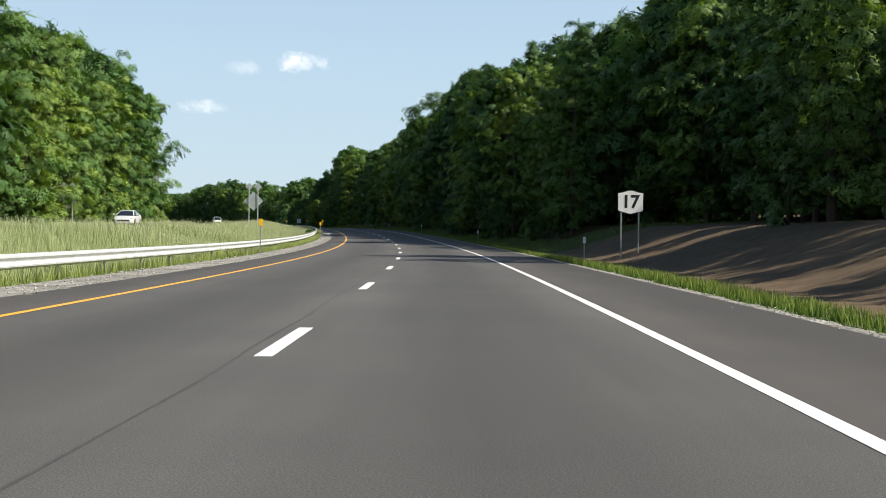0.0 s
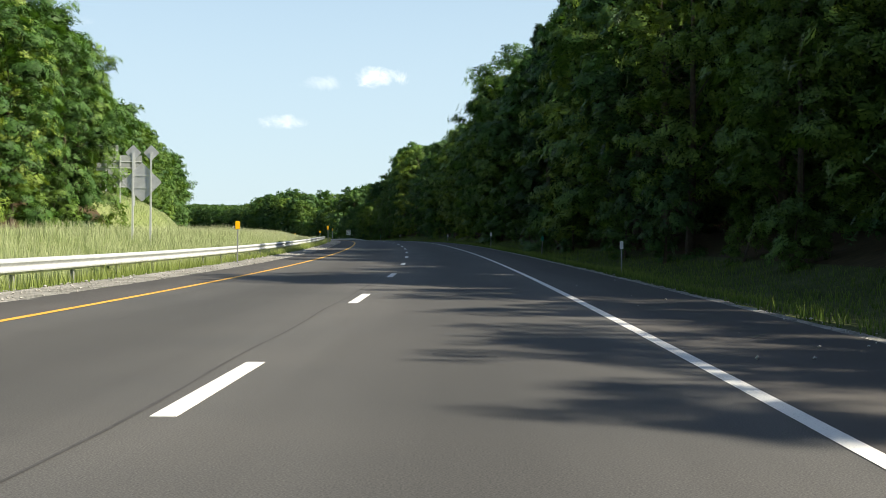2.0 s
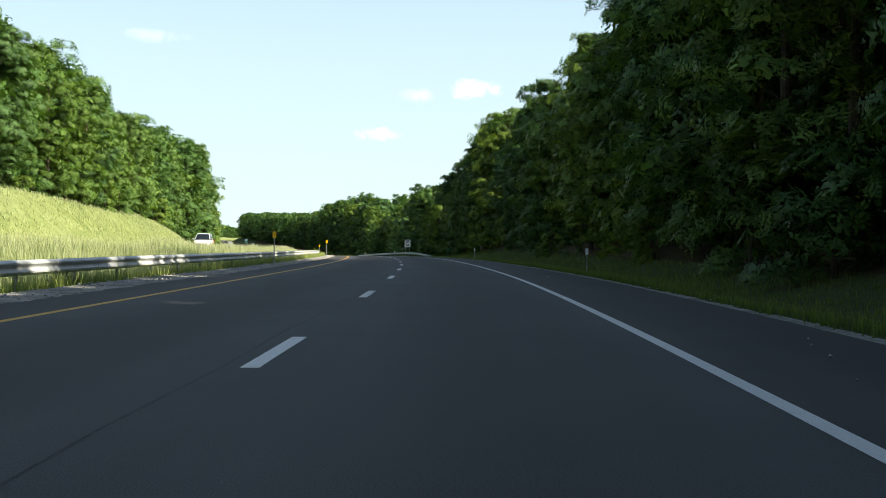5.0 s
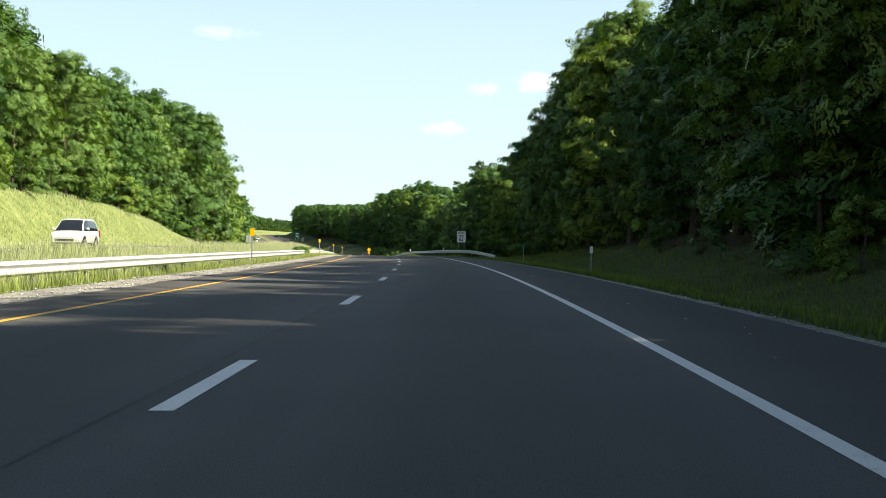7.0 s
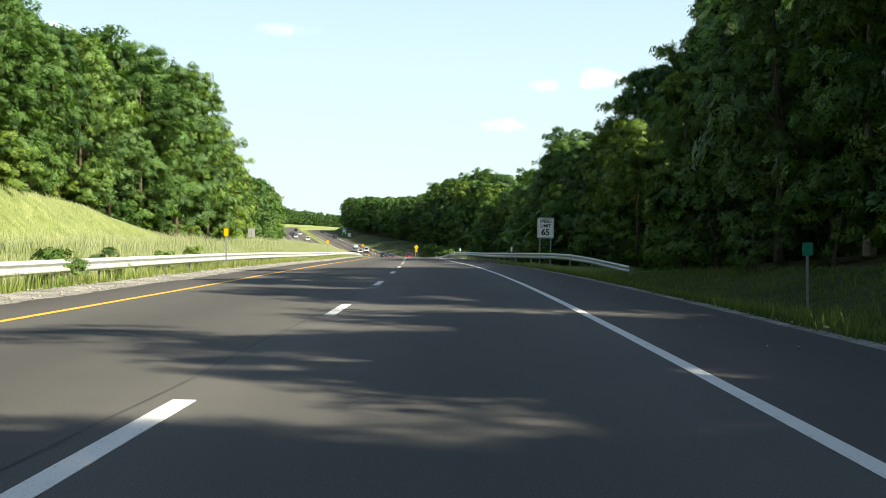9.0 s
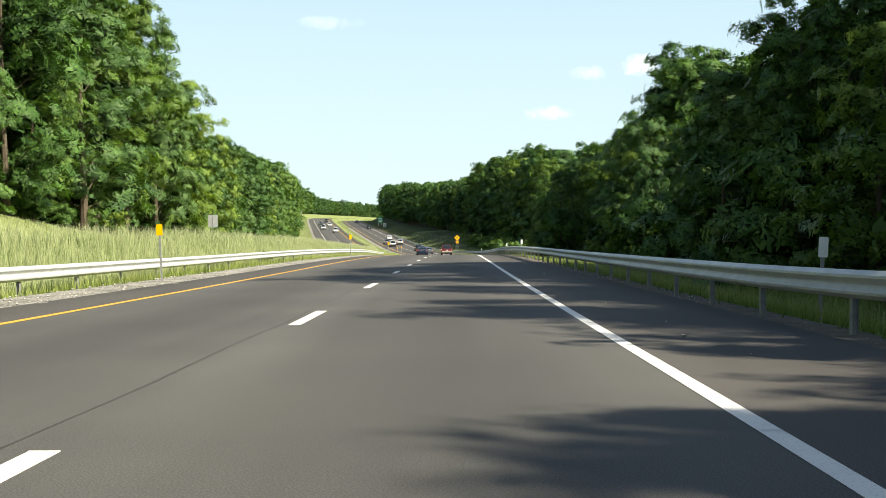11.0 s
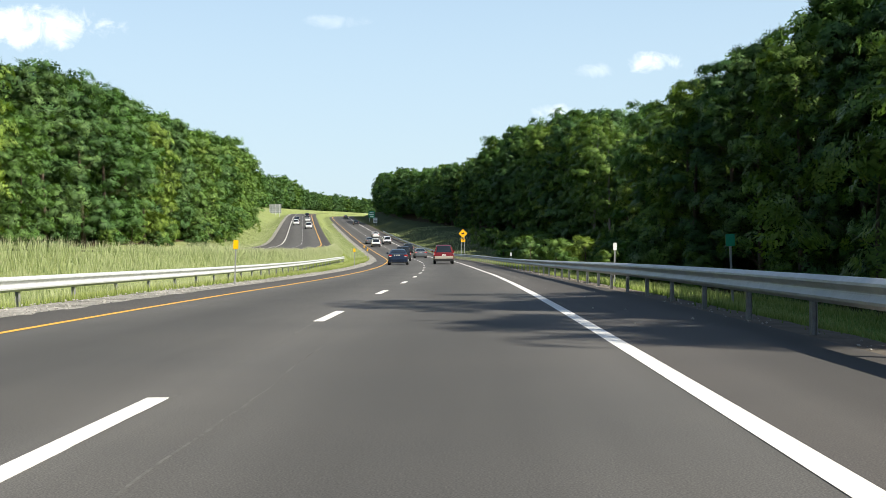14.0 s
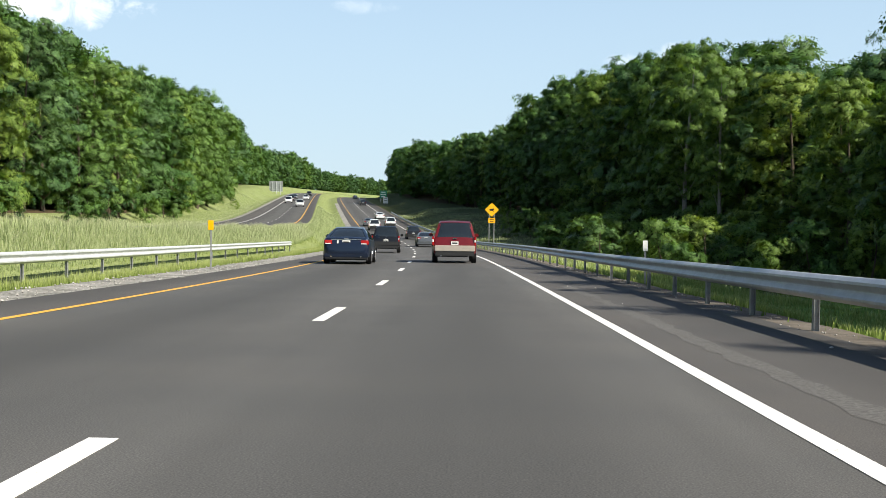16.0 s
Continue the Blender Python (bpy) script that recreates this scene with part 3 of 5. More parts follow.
build_dashes()
TAR = plain("tar_seal", (0.062, 0.061, 0.060), 0.85, 0, 0.3, 0.3, 6)
for i, (a, hw) in enumerate(((-2.05, 0.011),)):
    wob = lambda s, a=a, i=i: a + 0.03 * np.sin(s * 0.21 + i) + 0.02 * np.sin(s * 0.9)
    seam = ribbon("paving_joint", -20, 398, lambda s, w=wob, h=hw: w(s) - h, lambda s, w=wob, h=hw: w(s) + h, TAR, 0.003, 1.0, 1, level=flat, jag=0.008, seed=30 + i)
    seam.parent = road
    seam["label"] = "dark sealed paving joint"

PALE_JOINT = plain("worn_pale_joint", (0.112, 0.110, 0.105), 0.9, 0, 0.3, 0.35, 9)
for i, (s0, s1, a, hw) in enumerate(((398, 476, -1.79, 0.014), (440, 460, -1.18, 0.006))):
    wob = lambda s, a=a, i=i: a + 0.035 * np.sin(s * 0.31 + i) + 0.02 * np.sin(s * 1.1)
    seam = ribbon("paving_joint", s0, s1, lambda s, w=wob, h=hw: w(s) - h, lambda s, w=wob, h=hw: w(s) + h, PALE_JOINT, 0.003, 0.5, 1, level=flat, jag=0.012, seed=34 + i)
    seam.parent = road
    seam["label"] = "pale worn paving joint"

RAVEL = plain("ravelled_asphalt", (0.105, 0.101, 0.095), 0.9, 0, 0.3, 0.45, 30, 0.15)
shoulder = bpy.data.objects["shoulder_right"]
for i, (s0, s1, a, b) in enumerate(((488, 536, 2.36, 2.62), (525.2, 527.4, 2.68, 2.95), (529.5, 530.6, 2.4, 2.55))):
    worn = ribbon("worn_patch", s0, s1, a, b, RAVEL, 0.002, 0.4, 1, level=flat, jag=0.05, seed=40 + i)
    worn.parent = shoulder
    worn["label"] = "pale ravelled strip of the shoulder"

# ---------------------------------------------------------------- guard rails


def w_beam_profile():
    # (side offset, height) of a W-beam seen from its end; the corrugation faces the road
    return [(0.0, -0.155), (0.018, -0.15), (0.078, -0.105), (0.083, -0.075), (0.03, -0.02), (0.022, 0.0), (0.03, 0.02), (0.083, 0.075), (0.078, 0.105), (0.018, 0.15), (0.0, 0.155)]


def guard_rail(s0, s1, side, face, top, label, step=1.905, gap=1):
    """side(s): side distance of the rail; face: +1 if it faces right; top(s): height of its top over the road's level."""
    rail = thing("guard_rail", label, "guard rail", kind="structure")
    ss = np.arange(s0, s1, step)
    prof = w_beam_profile()
    verts, faces = [], []
    t = 0.012
    loop = [(x, z) for x, z in prof] + [(x - t, z) for x, z in prof[::-1]]
    n = len(loop)
    for s in ss:
        d, h = float(side(s)), float(top(s)) - 0.155
        for x, z in loop:
            verts.append(spot(s, d + face * x, h + z, False).tolist())
    for i in range(len(ss) - 1):
        for j in range(n):
            k = (j + 1) % n
            q = (i * n + j, i * n + k, (i + 1) * n + k, (i + 1) * n + j)
            faces.append(q if face > 0 else q[::-1])
    attach("rail_beam", mesh_from("rail_beam", verts, faces, GALV, None, False), rail, "galvanised W-section steel rail")
    bm = bmesh.new()
    box(bm, -0.006, 0.006, -0.035, 0.035, -0.75, 0.0)          # I-section post
    box(bm, -0.05, -0.006, -0.035, -0.03, -0.75, 0.0)
    box(bm, 0.006, 0.05, -0.035, -0.03, -0.75, 0.0)
    box(bm, -0.05, 0.05, 0.03, 0.035, -0.75, 0.0)
    me = bpy.data.meshes.new("post"); bm.to_mesh(me); bm.free(); me.materials.append(GALV_DULL)
    for s in ss[::gap]:
        p = spot(s, float(side(s)) - face * 0.06, float(top(s)) - 0.03, False)
        attach("post", me, rail, m=pose(*p, 0, 0, math.degrees(float(heading(s))) + 90))
    return rail


def median_rail(s):
    return -8.7 - 2.4 * smooth(s, 452, 560)


guard_rail(-30, 600, median_rail, 1, lambda s: 0.56 + 0.04 * smooth(s, 470, 520), "long galvanised steel guard rail along the grassy median", 1.905, 2)
guard_rail(340, 800, lambda s: 4.25 + 4.2 * (1 - smooth(s, 338, 366)), -1, lambda s: 0.70 - 0.55 * (1 - smooth(s, 338, 352)), "galvanised steel guard rail along the right shoulder", 3.2)

# ---------------------------------------------------------------- trees


NORMALS = {}
SPRAY_UV = np.array([[0, 0], [1, 0], [1, 1], [0, 1]], np.float32)


def tree_mesh(seed, height, radius, low, leaf, clumps, per, conifer=False, size=0.5):
    """Trunk with limbs, and a crown of leaf sprays in uneven clumps. Returns the two meshes."""
    r = np.random.RandomState(seed)
    bm = bmesh.new()
    lean = r.uniform(-0.4, 0.4, 2)
    segs = 6
    tr = height * 0.011 + 0.05

    def axis(f):
        return Vector((lean[0] * f * f * 2 + 0.15 * math.sin(f * 5 + seed), lean[1] * f * f * 2, f * height))

    def tube(pts, rad, seg=6):
        rings = []
        for p, q in zip(pts, rad):
            rings.append([bm.verts.new((p[0] + q * math.cos(2 * math.pi * k / seg), p[1] + q * math.sin(2 * math.pi * k / seg), p[2])) for k in range(seg)])
        for a, b in zip(rings, rings[1:]):
            for k in range(seg):
                bm.faces.new((a[k], a[(k + 1) % seg], b[(k + 1) % seg], b[k]))
        return rings

    tube([axis(i / segs * 0.9) for i in range(segs + 1)], [tr * (1.25 if i == 0 else 1 - 0.85 * i / segs) for i in range(segs + 1)], 7)
    centres = []
    for c in range(clumps):
        f = low + (1 - low) * (c + r.rand()) / clumps
        u = (f - low) / (1 - low)
        if conifer:
            env = radius * (1 - u) ** 0.8 + 0.25
        else:
            env = radius * math.sqrt(max(0.05, 1 - ((u - 0.42) / 0.64) ** 2))
        a = r.rand() * 2 * math.pi + c * 2.4
        lump = 0.78 + 0.55 * noise.noise((math.cos(a) * 1.3 + seed, math.sin(a) * 1.3, f * 4))
        rr = env * lump * math.sqrt(0.25 + 0.75 * r.rand())
        p = axis(f) + Vector((rr * math.cos(a), rr * math.sin(a), r.uniform(-0.4, 0.4)))
        centres.append((p, f, env))
        if c % 5 == 0 and rr > 0.8 and not conifer:
            b0 = axis(max(0.08, f - 0.10 - 0.04 * r.rand()))
            mid = b0.lerp(p, 0.55) + Vector((0, 0, 0.25))
            tube([b0, mid, p], [tr * 0.34 * (1.1 - f), tr * 0.2 * (1.1 - f), 0.015], 4)
    wood = bpy.data.meshes.new("trunk"); bm.to_mesh(wood); bm.free(); wood.materials.append(BARK)
    V, N = [], []
    for p, f, env in centres:
        cr = (0.6 + 0.5 * r.rand()) * (0.24 * env + 0.5) * (0.8 if conifer else 1.0)
        k = int(per * (0.7 + 0.6 * r.rand()))
        q = r.normal(size=(k, 3))
        q /= np.linalg.norm(q, axis=1)[:, None]
        q[:, 2] = np.abs(q[:, 2]) * 1.25 - 0.45
        q *= (0.35 + 0.65 * r.rand(k) ** 0.4)[:, None]
        q[:, 2] *= 0.6
        c = np.array(p) + q * cr
        # each spray faces outwards and upwards, with much scatter
        out = np.array([p[0] - axis(f)[0], p[1] - axis(f)[1], 0.0]) / max(0.6, env)
        nrm = q + 0.5 * out + np.array([0, 0, 0.5]) + r.normal(scale=0.45, size=(k, 3))
        nrm /= np.linalg.norm(nrm, axis=1)[:, None]
        t1 = np.cross(nrm, r.normal(size=(k, 3)))
        t1 /= np.linalg.norm(t1, axis=1)[:, None] + 1e-9
        t2 = np.cross(nrm, t1)
        sz = size * (0.6 + 0.7 * r.rand(k))[:, None]
        t1, t2 = t1 * sz, t2 * sz * 0.85
        V.append(np.stack([c - t1 - t2, c + t1 - t2, c + t1 + t2, c - t1 + t2], 1))
        # light rolls over each spray and over its clump as over a dome
        soft = 0.75 * q + 0.45 * nrm + 0.35 * out + np.array([0, 0, 0.15])
        e1, e2 = t1 / sz * 0.55, t2 / sz * 0.65
        N.append(np.stack([soft - e1 - e2, soft + e1 - e2, soft + e1 + e2, soft - e1 + e2], 1))
    V = np.concatenate(V).reshape(-1, 3)
    N = np.concatenate(N).reshape(-1, 3)
    N /= np.linalg.norm(N, axis=1)[:, None] + 1e-9
    F = np.arange(len(V)).reshape(-1, 4)
    crown = mesh_from("crown", V, F, leaf, np.tile(SPRAY_UV, (len(F), 1)))
    crown.normals_split_custom_set_from_vertices(N.tolist())
    NORMALS[crown.name] = N.reshape(-1, 4, 3)
    return wood, crown


TREES = []
for sd, h, rad, low, lf, cl, per, con, sz in (
        (1, 20, 5.6, 0.08, 0, 104, 15, False, 0.58), (2, 22, 5.8, 0.12, 1, 108, 15, False, 0.60), (3, 18, 5.2, 0.05, 2, 94, 15, False, 0.56),
        (4, 23, 5.0, 0.20, 1, 96, 15, False, 0.58), (5, 19, 6.0, 0.06, 0, 108, 15, False, 0.58), (6, 21, 4.8, 0.16, 2, 90, 15, False, 0.56),
        (7, 21, 3.2, 0.14, 3, 90, 13, True, 0.46)):
    TREES.append((*tree_mesh(sd, h, rad, low, LEAF[lf], cl, per, con, sz), h, con))
SHRUBS = [(*tree_mesh(20 + i, 3.4 + i, 2.0 + 0.3 * i, 0.05, LEAF[(0, 2, 1)[i]], 20, 14, False, 0.42), 3.4 + i, False) for i in range(3)]

TREE_WORDS = {False: "tall leafy deciduous tree at the forest edge", True: "dark green conifer at the forest edge"}


def plant(lib, k, s, d, tall, rnd, name, label, cat, group):
    wood, crown, h, con = lib[k]
    m = stand(s, d, -0.15, rnd.uniform(0, 360))
    t = thing(name, label, cat, group, m @ Matrix.Diagonal((tall / h * rnd.uniform(0.9, 1.2),) * 2 + (tall / h, 1)))
    attach("trunk", wood, t)
    attach("crown", crown, t)
    return t


def tall_right(s, off=2.0):
    """Height of the trees that stand off metres behind the right-hand forest edge."""
    base = np.interp(s, [-60, 49, 54, 60, 64, 88, 100, 118, 137, 186, 206, 216, 228, 264, 290, 300, 324, 336, 348, 360, 372, 384, 408, 420, 452, 461, 473, 481, 504, 540, 552, 598, 600, 636, 660, 676, 736, 756, 768, 780, 828, 900, 1500],
                     [13.5, 13.5, 11.5, 11.5, 14.5, 15, 13.6, 16.6, 18.4, 19.6, 19.4, 18.6, 16.0, 16.0, 16.2, 14.2, 16.2, 13.8, 11.8, 9.6, 8.4, 7.8, 9.0, 11.2, 11.8, 8.8, 8.6, 13.5, 17, 16.6, 15, 15, 15.4, 20.6, 23.6, 26, 26, 23.4, 21.6, 18.8, 18, 16, 16])
    grow = np.interp(s, [54, 62, 100, 150, 190, 220, 262, 276, 298, 320, 345, 360, 392, 404, 438, 450, 480, 560, 600, 640, 740, 790, 860, 1500], [0.1, 0.4, 0.5, 0.35, 0.5, 0.95, 0.6, 0.1, 0.1, 0.5, 0.65, 0.75, 0.8, 0.25, 0.3, 0.75, 0.6, 0.6, 0.3, 0.0, 0.1, 0.35, 0.0, 0.0])
    base = base * 1.04
    return float(min(max(26.0, base), base + grow * max(0.0, off - 2.0)))


def tall_left(s, off=2.0):
    base = np.interp(s, [-60, 118, 160, 217, 224, 268, 288, 300, 314, 328, 356, 384, 412, 440, 468, 492, 499, 508, 519, 542, 580, 640, 790, 830, 900, 1500],
                     [20, 19.3, 20.8, 20.5, 15.5, 16, 19.4, 19.4, 18, 18.8, 16.3, 17.2, 20, 23.5, 25.5, 27, 26, 23.8, 17.2, 15.8, 16.4, 17.4, 20, 21, 20, 15])
    grow = np.interp(s, [60, 216, 240, 330, 356, 400, 440, 540, 600, 840], [0.15, 0.15, 0.4, 0.5, 0.9, 0.45, 0.3, 0.3, 0.25, 0.2])
    base = base * np.interp(s, [210, 290], [1.03, 1.08])
    return float(min(max(27.0, base), base + grow * max(0.0, off - 2.0)))


def forest():
    rnd = random.Random(5)
    far_rows = []
    for side, edge, tall, s0, s1 in ((1, edge_right, tall_right, -12, 830), (-1, edge_left, tall_left, 20, 840)):
        s = s0
        while s < s1:
            if side < 0 and 203 < s < 226:                       # the guide sign stands clear of the trees
                s = 227.0
            d = float(edge(s)) + side * rnd.uniform(0.3, 2.4)
            k = rnd.choice((0, 1, 2, 3, 4, 5, 0, 1, 2, 4, 6 if s < 380 else 1) if side > 0 else (0, 1, 2, 4, 5, 0, 2, 4, 1))
            k = rnd.choice((0, 1, 4)) if side > 0 and s < 80 else k
            con = TREES[k][3]
            plant(TREES, k, s, d, tall(s) * (rnd.uniform(0.84, 0.96) if rnd.random() < 0.7 else rnd.uniform(0.66, 0.86)), rnd, "conifer" if con else "tree", TREE_WORDS[con], "tree", "forest edge trees")
            s += rnd.uniform(5.2, 8.0) * (1.0 if side > 0 else 1.25)
        if side > 0:
            for s, d, h in ((63, 22.0, 14.0), (68, 21.5, 14.5), (73, 22.5, 15.5), (78, 21.0, 15.0), (82, 19.0, 15.0), (357, 25.0, 21.5), (363, 25.0, 22.5), (383, 17.5, 17.0), (389, 18.5, 18.0), (394, 17.5, 16.5), (373, 26.0, 25.0), (378, 27.0, 26.5), (383, 26.0, 26.5), (388, 27.5, 27.0), (393, 26.5, 25.5), (387, 21.0, 20.0), (386, 12.0, 10.5), (392, 12.5, 11.0)):
                plant(TREES, rnd.choice((0, 1, 4)), s, d, h, rnd, "tree", TREE_WORDS[False], "tree", "forest edge trees")
        # deeper rows are woods that nobody would count
        for row, step in ((1, 6.5), (2, 7.5), (3, 8.5), (4, 9.0)):
            s = s0 - 10
            while s < s1 + 20:
                e = abs(float(edge(s)))
                off = 4.5 * row + rnd.uniform(0, 3.5)
                # the woods stand higher behind a near edge
                top = tall(s, off)
                lump = 1 + 0.10 * noise.noise((s * 0.045, row * 0.6 + side, 2))
                high = rnd.uniform(0.80, 1.0)
                far_rows.append((s, side * (e + off), top * high * lump, ((0.52, 1.3) if e < 12.5 and (110 < s < 262 or 310 < s < 345 or 370 < s < 398) and row < 3 else (0.42, 1.35)) if side > 0 and row < 3 else (0.28, 1.6) if row < 2 or side > 0 else (0.14, 2.2)))
                s += rnd.uniform(0.75, 1.25) * step
    for side, edge in ((1, edge_right), (-1, edge_left)):
        for row in range(5):
            s = 830
            while s < 1500:
                far_rows.append((s, float(edge(s)) + side * (6.0 * row + rnd.uniform(0, 4)), (rnd.uniform(14, 18) if side > 0 else float(np.interp(s, [830, 1000, 1050, 1170, 1220, 1350], [21, 25, 18, 19, 13, 11])) * rnd.uniform(0.8, 1.05)), (0.14, 2.2)))
                s += rnd.uniform(4, 7)
    return far_rows, rnd


FAR_ROWS, rnd = forest()


def woods():
    """The woods behind the edge: joined leaf masses of the same trees, thinned."""
    src, low = [], []
    for lib, into in ((TREES, src), (SHRUBS, low)):
        for wood, crown, h, con in lib:
            co = np.empty(len(crown.vertices) * 3, np.float32)
            crown.vertices.foreach_get("co", co)
            into.append((co.reshape(-1, 4, 3), NORMALS[crown.name], h))
    r = np.random.RandomState(9)
    parts = []
    for s, d, tall, (keep, grow) in FAR_ROWS:
        q, nn, h = src[r.randint(0, 7)]
        pick = r.rand(len(q)) < keep
        q, nn = q[pick], nn[pick]
        c = q.mean(1, keepdims=True)
        q = c + (q - c) * grow
        a = r.rand() * 6.283
        k = tall / h
        ca, sa = math.cos(a), math.sin(a)
        x, y, z = q[..., 0] * k * 1.15, q[..., 1] * k * 1.15, q[..., 2] * k
        p = spot(s, d)
        parts.append((np.stack([p[0] + x * ca - y * sa, p[1] + x * sa + y * ca, p[2] + z], -1),
                      np.stack([nn[..., 0] * ca - nn[..., 1] * sa, nn[..., 0] * sa + nn[..., 1] * ca, nn[..., 2]], -1)))
        if s > 830:
            continue
        b, bn, bh = low[r.randint(0, 3)]
        pick = r.rand(len(b)) < 0.3
        b, bn = b[pick], bn[pick]
        c = b.mean(1, keepdims=True)
        parts.append(((c + (b - c) * 1.6) * r.uniform(1.0, 1.6) + spot(s + r.uniform(-3, 3), d + r.uniform(-2, 2)), bn))
    idx = r.randint(0, 3, len(parts))
    for j in range(3):
        v = np.concatenate([p for (p, _), i in zip(parts, idx) if i == j]).reshape(-1, 3)
        nv = np.concatenate([q for (_, q), i in zip(parts, idx) if i == j]).reshape(-1, 3)
        f = np.arange(len(v)).reshape(-1, 4)
        me = mesh_from("woods", v, f, LEAF[j], np.tile(SPRAY_UV, (len(f), 1)))
        me.normals_split_custom_set_from_vertices(nv.tolist())
        tagged(new("woods", me), "dense green deciduous woods behind the forest edge", "woods", kind="stuff")


woods()
PALE_BARK = plain("pale_bark", (0.26, 0.235, 0.20), 0.9, 0, 0.2, 0.3, 5, 0.6)
OPEN_TREE = [(*tree_mesh(31, 22, 5.2, 0.36, LEAF[2], 74, 15, False, 0.56), 22, False)]
OPEN_TREE[0][0].materials[0] = PALE_BARK
for s, d, h in ((641, 29.0, 22.6), (622, 27.5, 19.0), (655, 31.5, 20.5), (309, 14.5, 17.0), (315, 13.6, 16.5), (320, 15.0, 18.0), (326, 13.8, 15.5), (458, 17.5, 14.5)):
    plant(OPEN_TREE, 0, s, d, h, rnd, "tree", "tall open-crowned tree with a bare pale trunk", "tree", "forest edge trees")
for k, s, d, h in ((0, 452, 20.5, 19.0), (1, 457, 21.5, 20.5), (4, 461, 21.0, 19.5)):
    plant(TREES, k, s, d, h, random.Random(int(s)), "tree", TREE_WORDS[False], "tree", "forest edge trees")
plant(TREES, 6, 792, -33.0, 6.5, rnd, "conifer", "small dark conifer beside the oncoming roadway", "tree", "roadside trees")
plant(SHRUBS, 1, 778, -31.0, 2.0, rnd, "shrub", "small round shrub on the mown bank", "shrub", "roadside shrubs")
for s, d, h in ((70, -9.4, 0.8), (96, -9.3, 0.7), (140, -9.5, 0.9), (188, -9.3, 0.8), (229, -9.4, 0.9), (262, -9.2, 0.8), (314, -9.1, 1.1), (319, -9.3, 1.2), (326, -9.2, 1.0), (331, -9.3, 1.2), (352, -9.4, 0.8), (410, -9.3, 0.9), (446, -9.2, 0.9)):
    plant(SHRUBS, rnd.randrange(3), s, d, h, rnd, "weed_clump", "leafy green weeds growing beside the gravel strip", "weeds", "roadside weeds")

for side, edge, s0, s1 in ((1, edge_right, 50, 620), (-1, edge_left, 60, 700), (1, lambda s: float(edge_right(s)) - 3.5, 575, 780)):
    s = s0
    while s < s1:
        plant(SHRUBS, rnd.randrange(3), s, float(edge(s)) - side * rnd.uniform(-0.6, 1.2), rnd.uniform(2.0, 4.6), rnd, "shrub", "leafy green shrub at the foot of the trees", "shrub", "forest edge shrubs")
        s += rnd.uniform(5, 11)

for d0, d1, step in ((14.0, 19.0, 4.6), (19.5, 26.0, 5.2)):
    s = 572.0
    while s < 684:
        plant(SHRUBS, rnd.randrange(3), s, min(rnd.uniform(d0, d1), float(edge_right(s)) - 1.0), rnd.uniform(2.4, 4.4), rnd, "shrub", "leafy green shrub in the brush below the woods", "shrub", "forest edge shrubs")
        s += rnd.uniform(0.75, 1.25) * step

# ---------------------------------------------------------------- grass


def S_ALONG(P):
    """Distance along the road of the places P, near enough for the grass."""
    return np.interp(P[:, 1] - P[:, 0] * 0.27, RY - RX * 0.27, S)


def grass(name, count, zones, hgt, width, mat, label, seed):
    """zones: (s0, s1, inner(s), outer(s), share). Blades leaning in the breeze, denser where drifts are."""
    r = np.random.RandomState(seed)
    out = []
    for s0, s1, a, b, share in zones:
        n = int(count * share)
        s = s0 + (s1 - s0) * r.rand(n)
        f = r.rand(n)
        d = a(s) * (1 - f) + b(s) * f
        p = spot(s, d, -0.02)
        keep = np.array([noise.noise((x * 0.35, y * 0.35, seed)) for x, y in p[:, :2]]) > -0.5 + 0.6 * (r.rand(n) - 0.5)
        out.append(p[keep])
    P = np.concatenate(out)
    n = len(P)
    patch = np.array([noise.noise((x * 0.12, y * 0.12, seed + 7)) for x, y in P[:, :2]])
    h = hgt * np.interp(S_ALONG(P), [400, 470], [1.0, 0.72]) * (0.55 + 0.65 * r.rand(n)) * (1 + 0.55 * patch)
    a = r.rand(n) * 6.283
    w = width * (0.6 + 0.8 * r.rand(n))
    lean = r.normal(scale=0.22, size=(n, 2)) * h[:, None]
    dx, dy = np.cos(a) * w, np.sin(a) * w
    V = np.empty((n, 3, 3))
    V[:, 0] = P + np.stack([-dx, -dy, 0 * dx], 1)
    V[:, 1] = P + np.stack([dx, dy, 0 * dx], 1)
    V[:, 2] = P + np.stack([lean[:, 0], lean[:, 1], h], 1)
    uv = np.tile(np.array([[0, 0], [1, 0], [0.5, 1]], np.float32), (n, 1))
    me = mesh_from(name, V.reshape(-1, 3), np.arange(3 * n).reshape(-1, 3), mat, uv)
    tagged(new(name, me), label, "grass", kind="stuff")


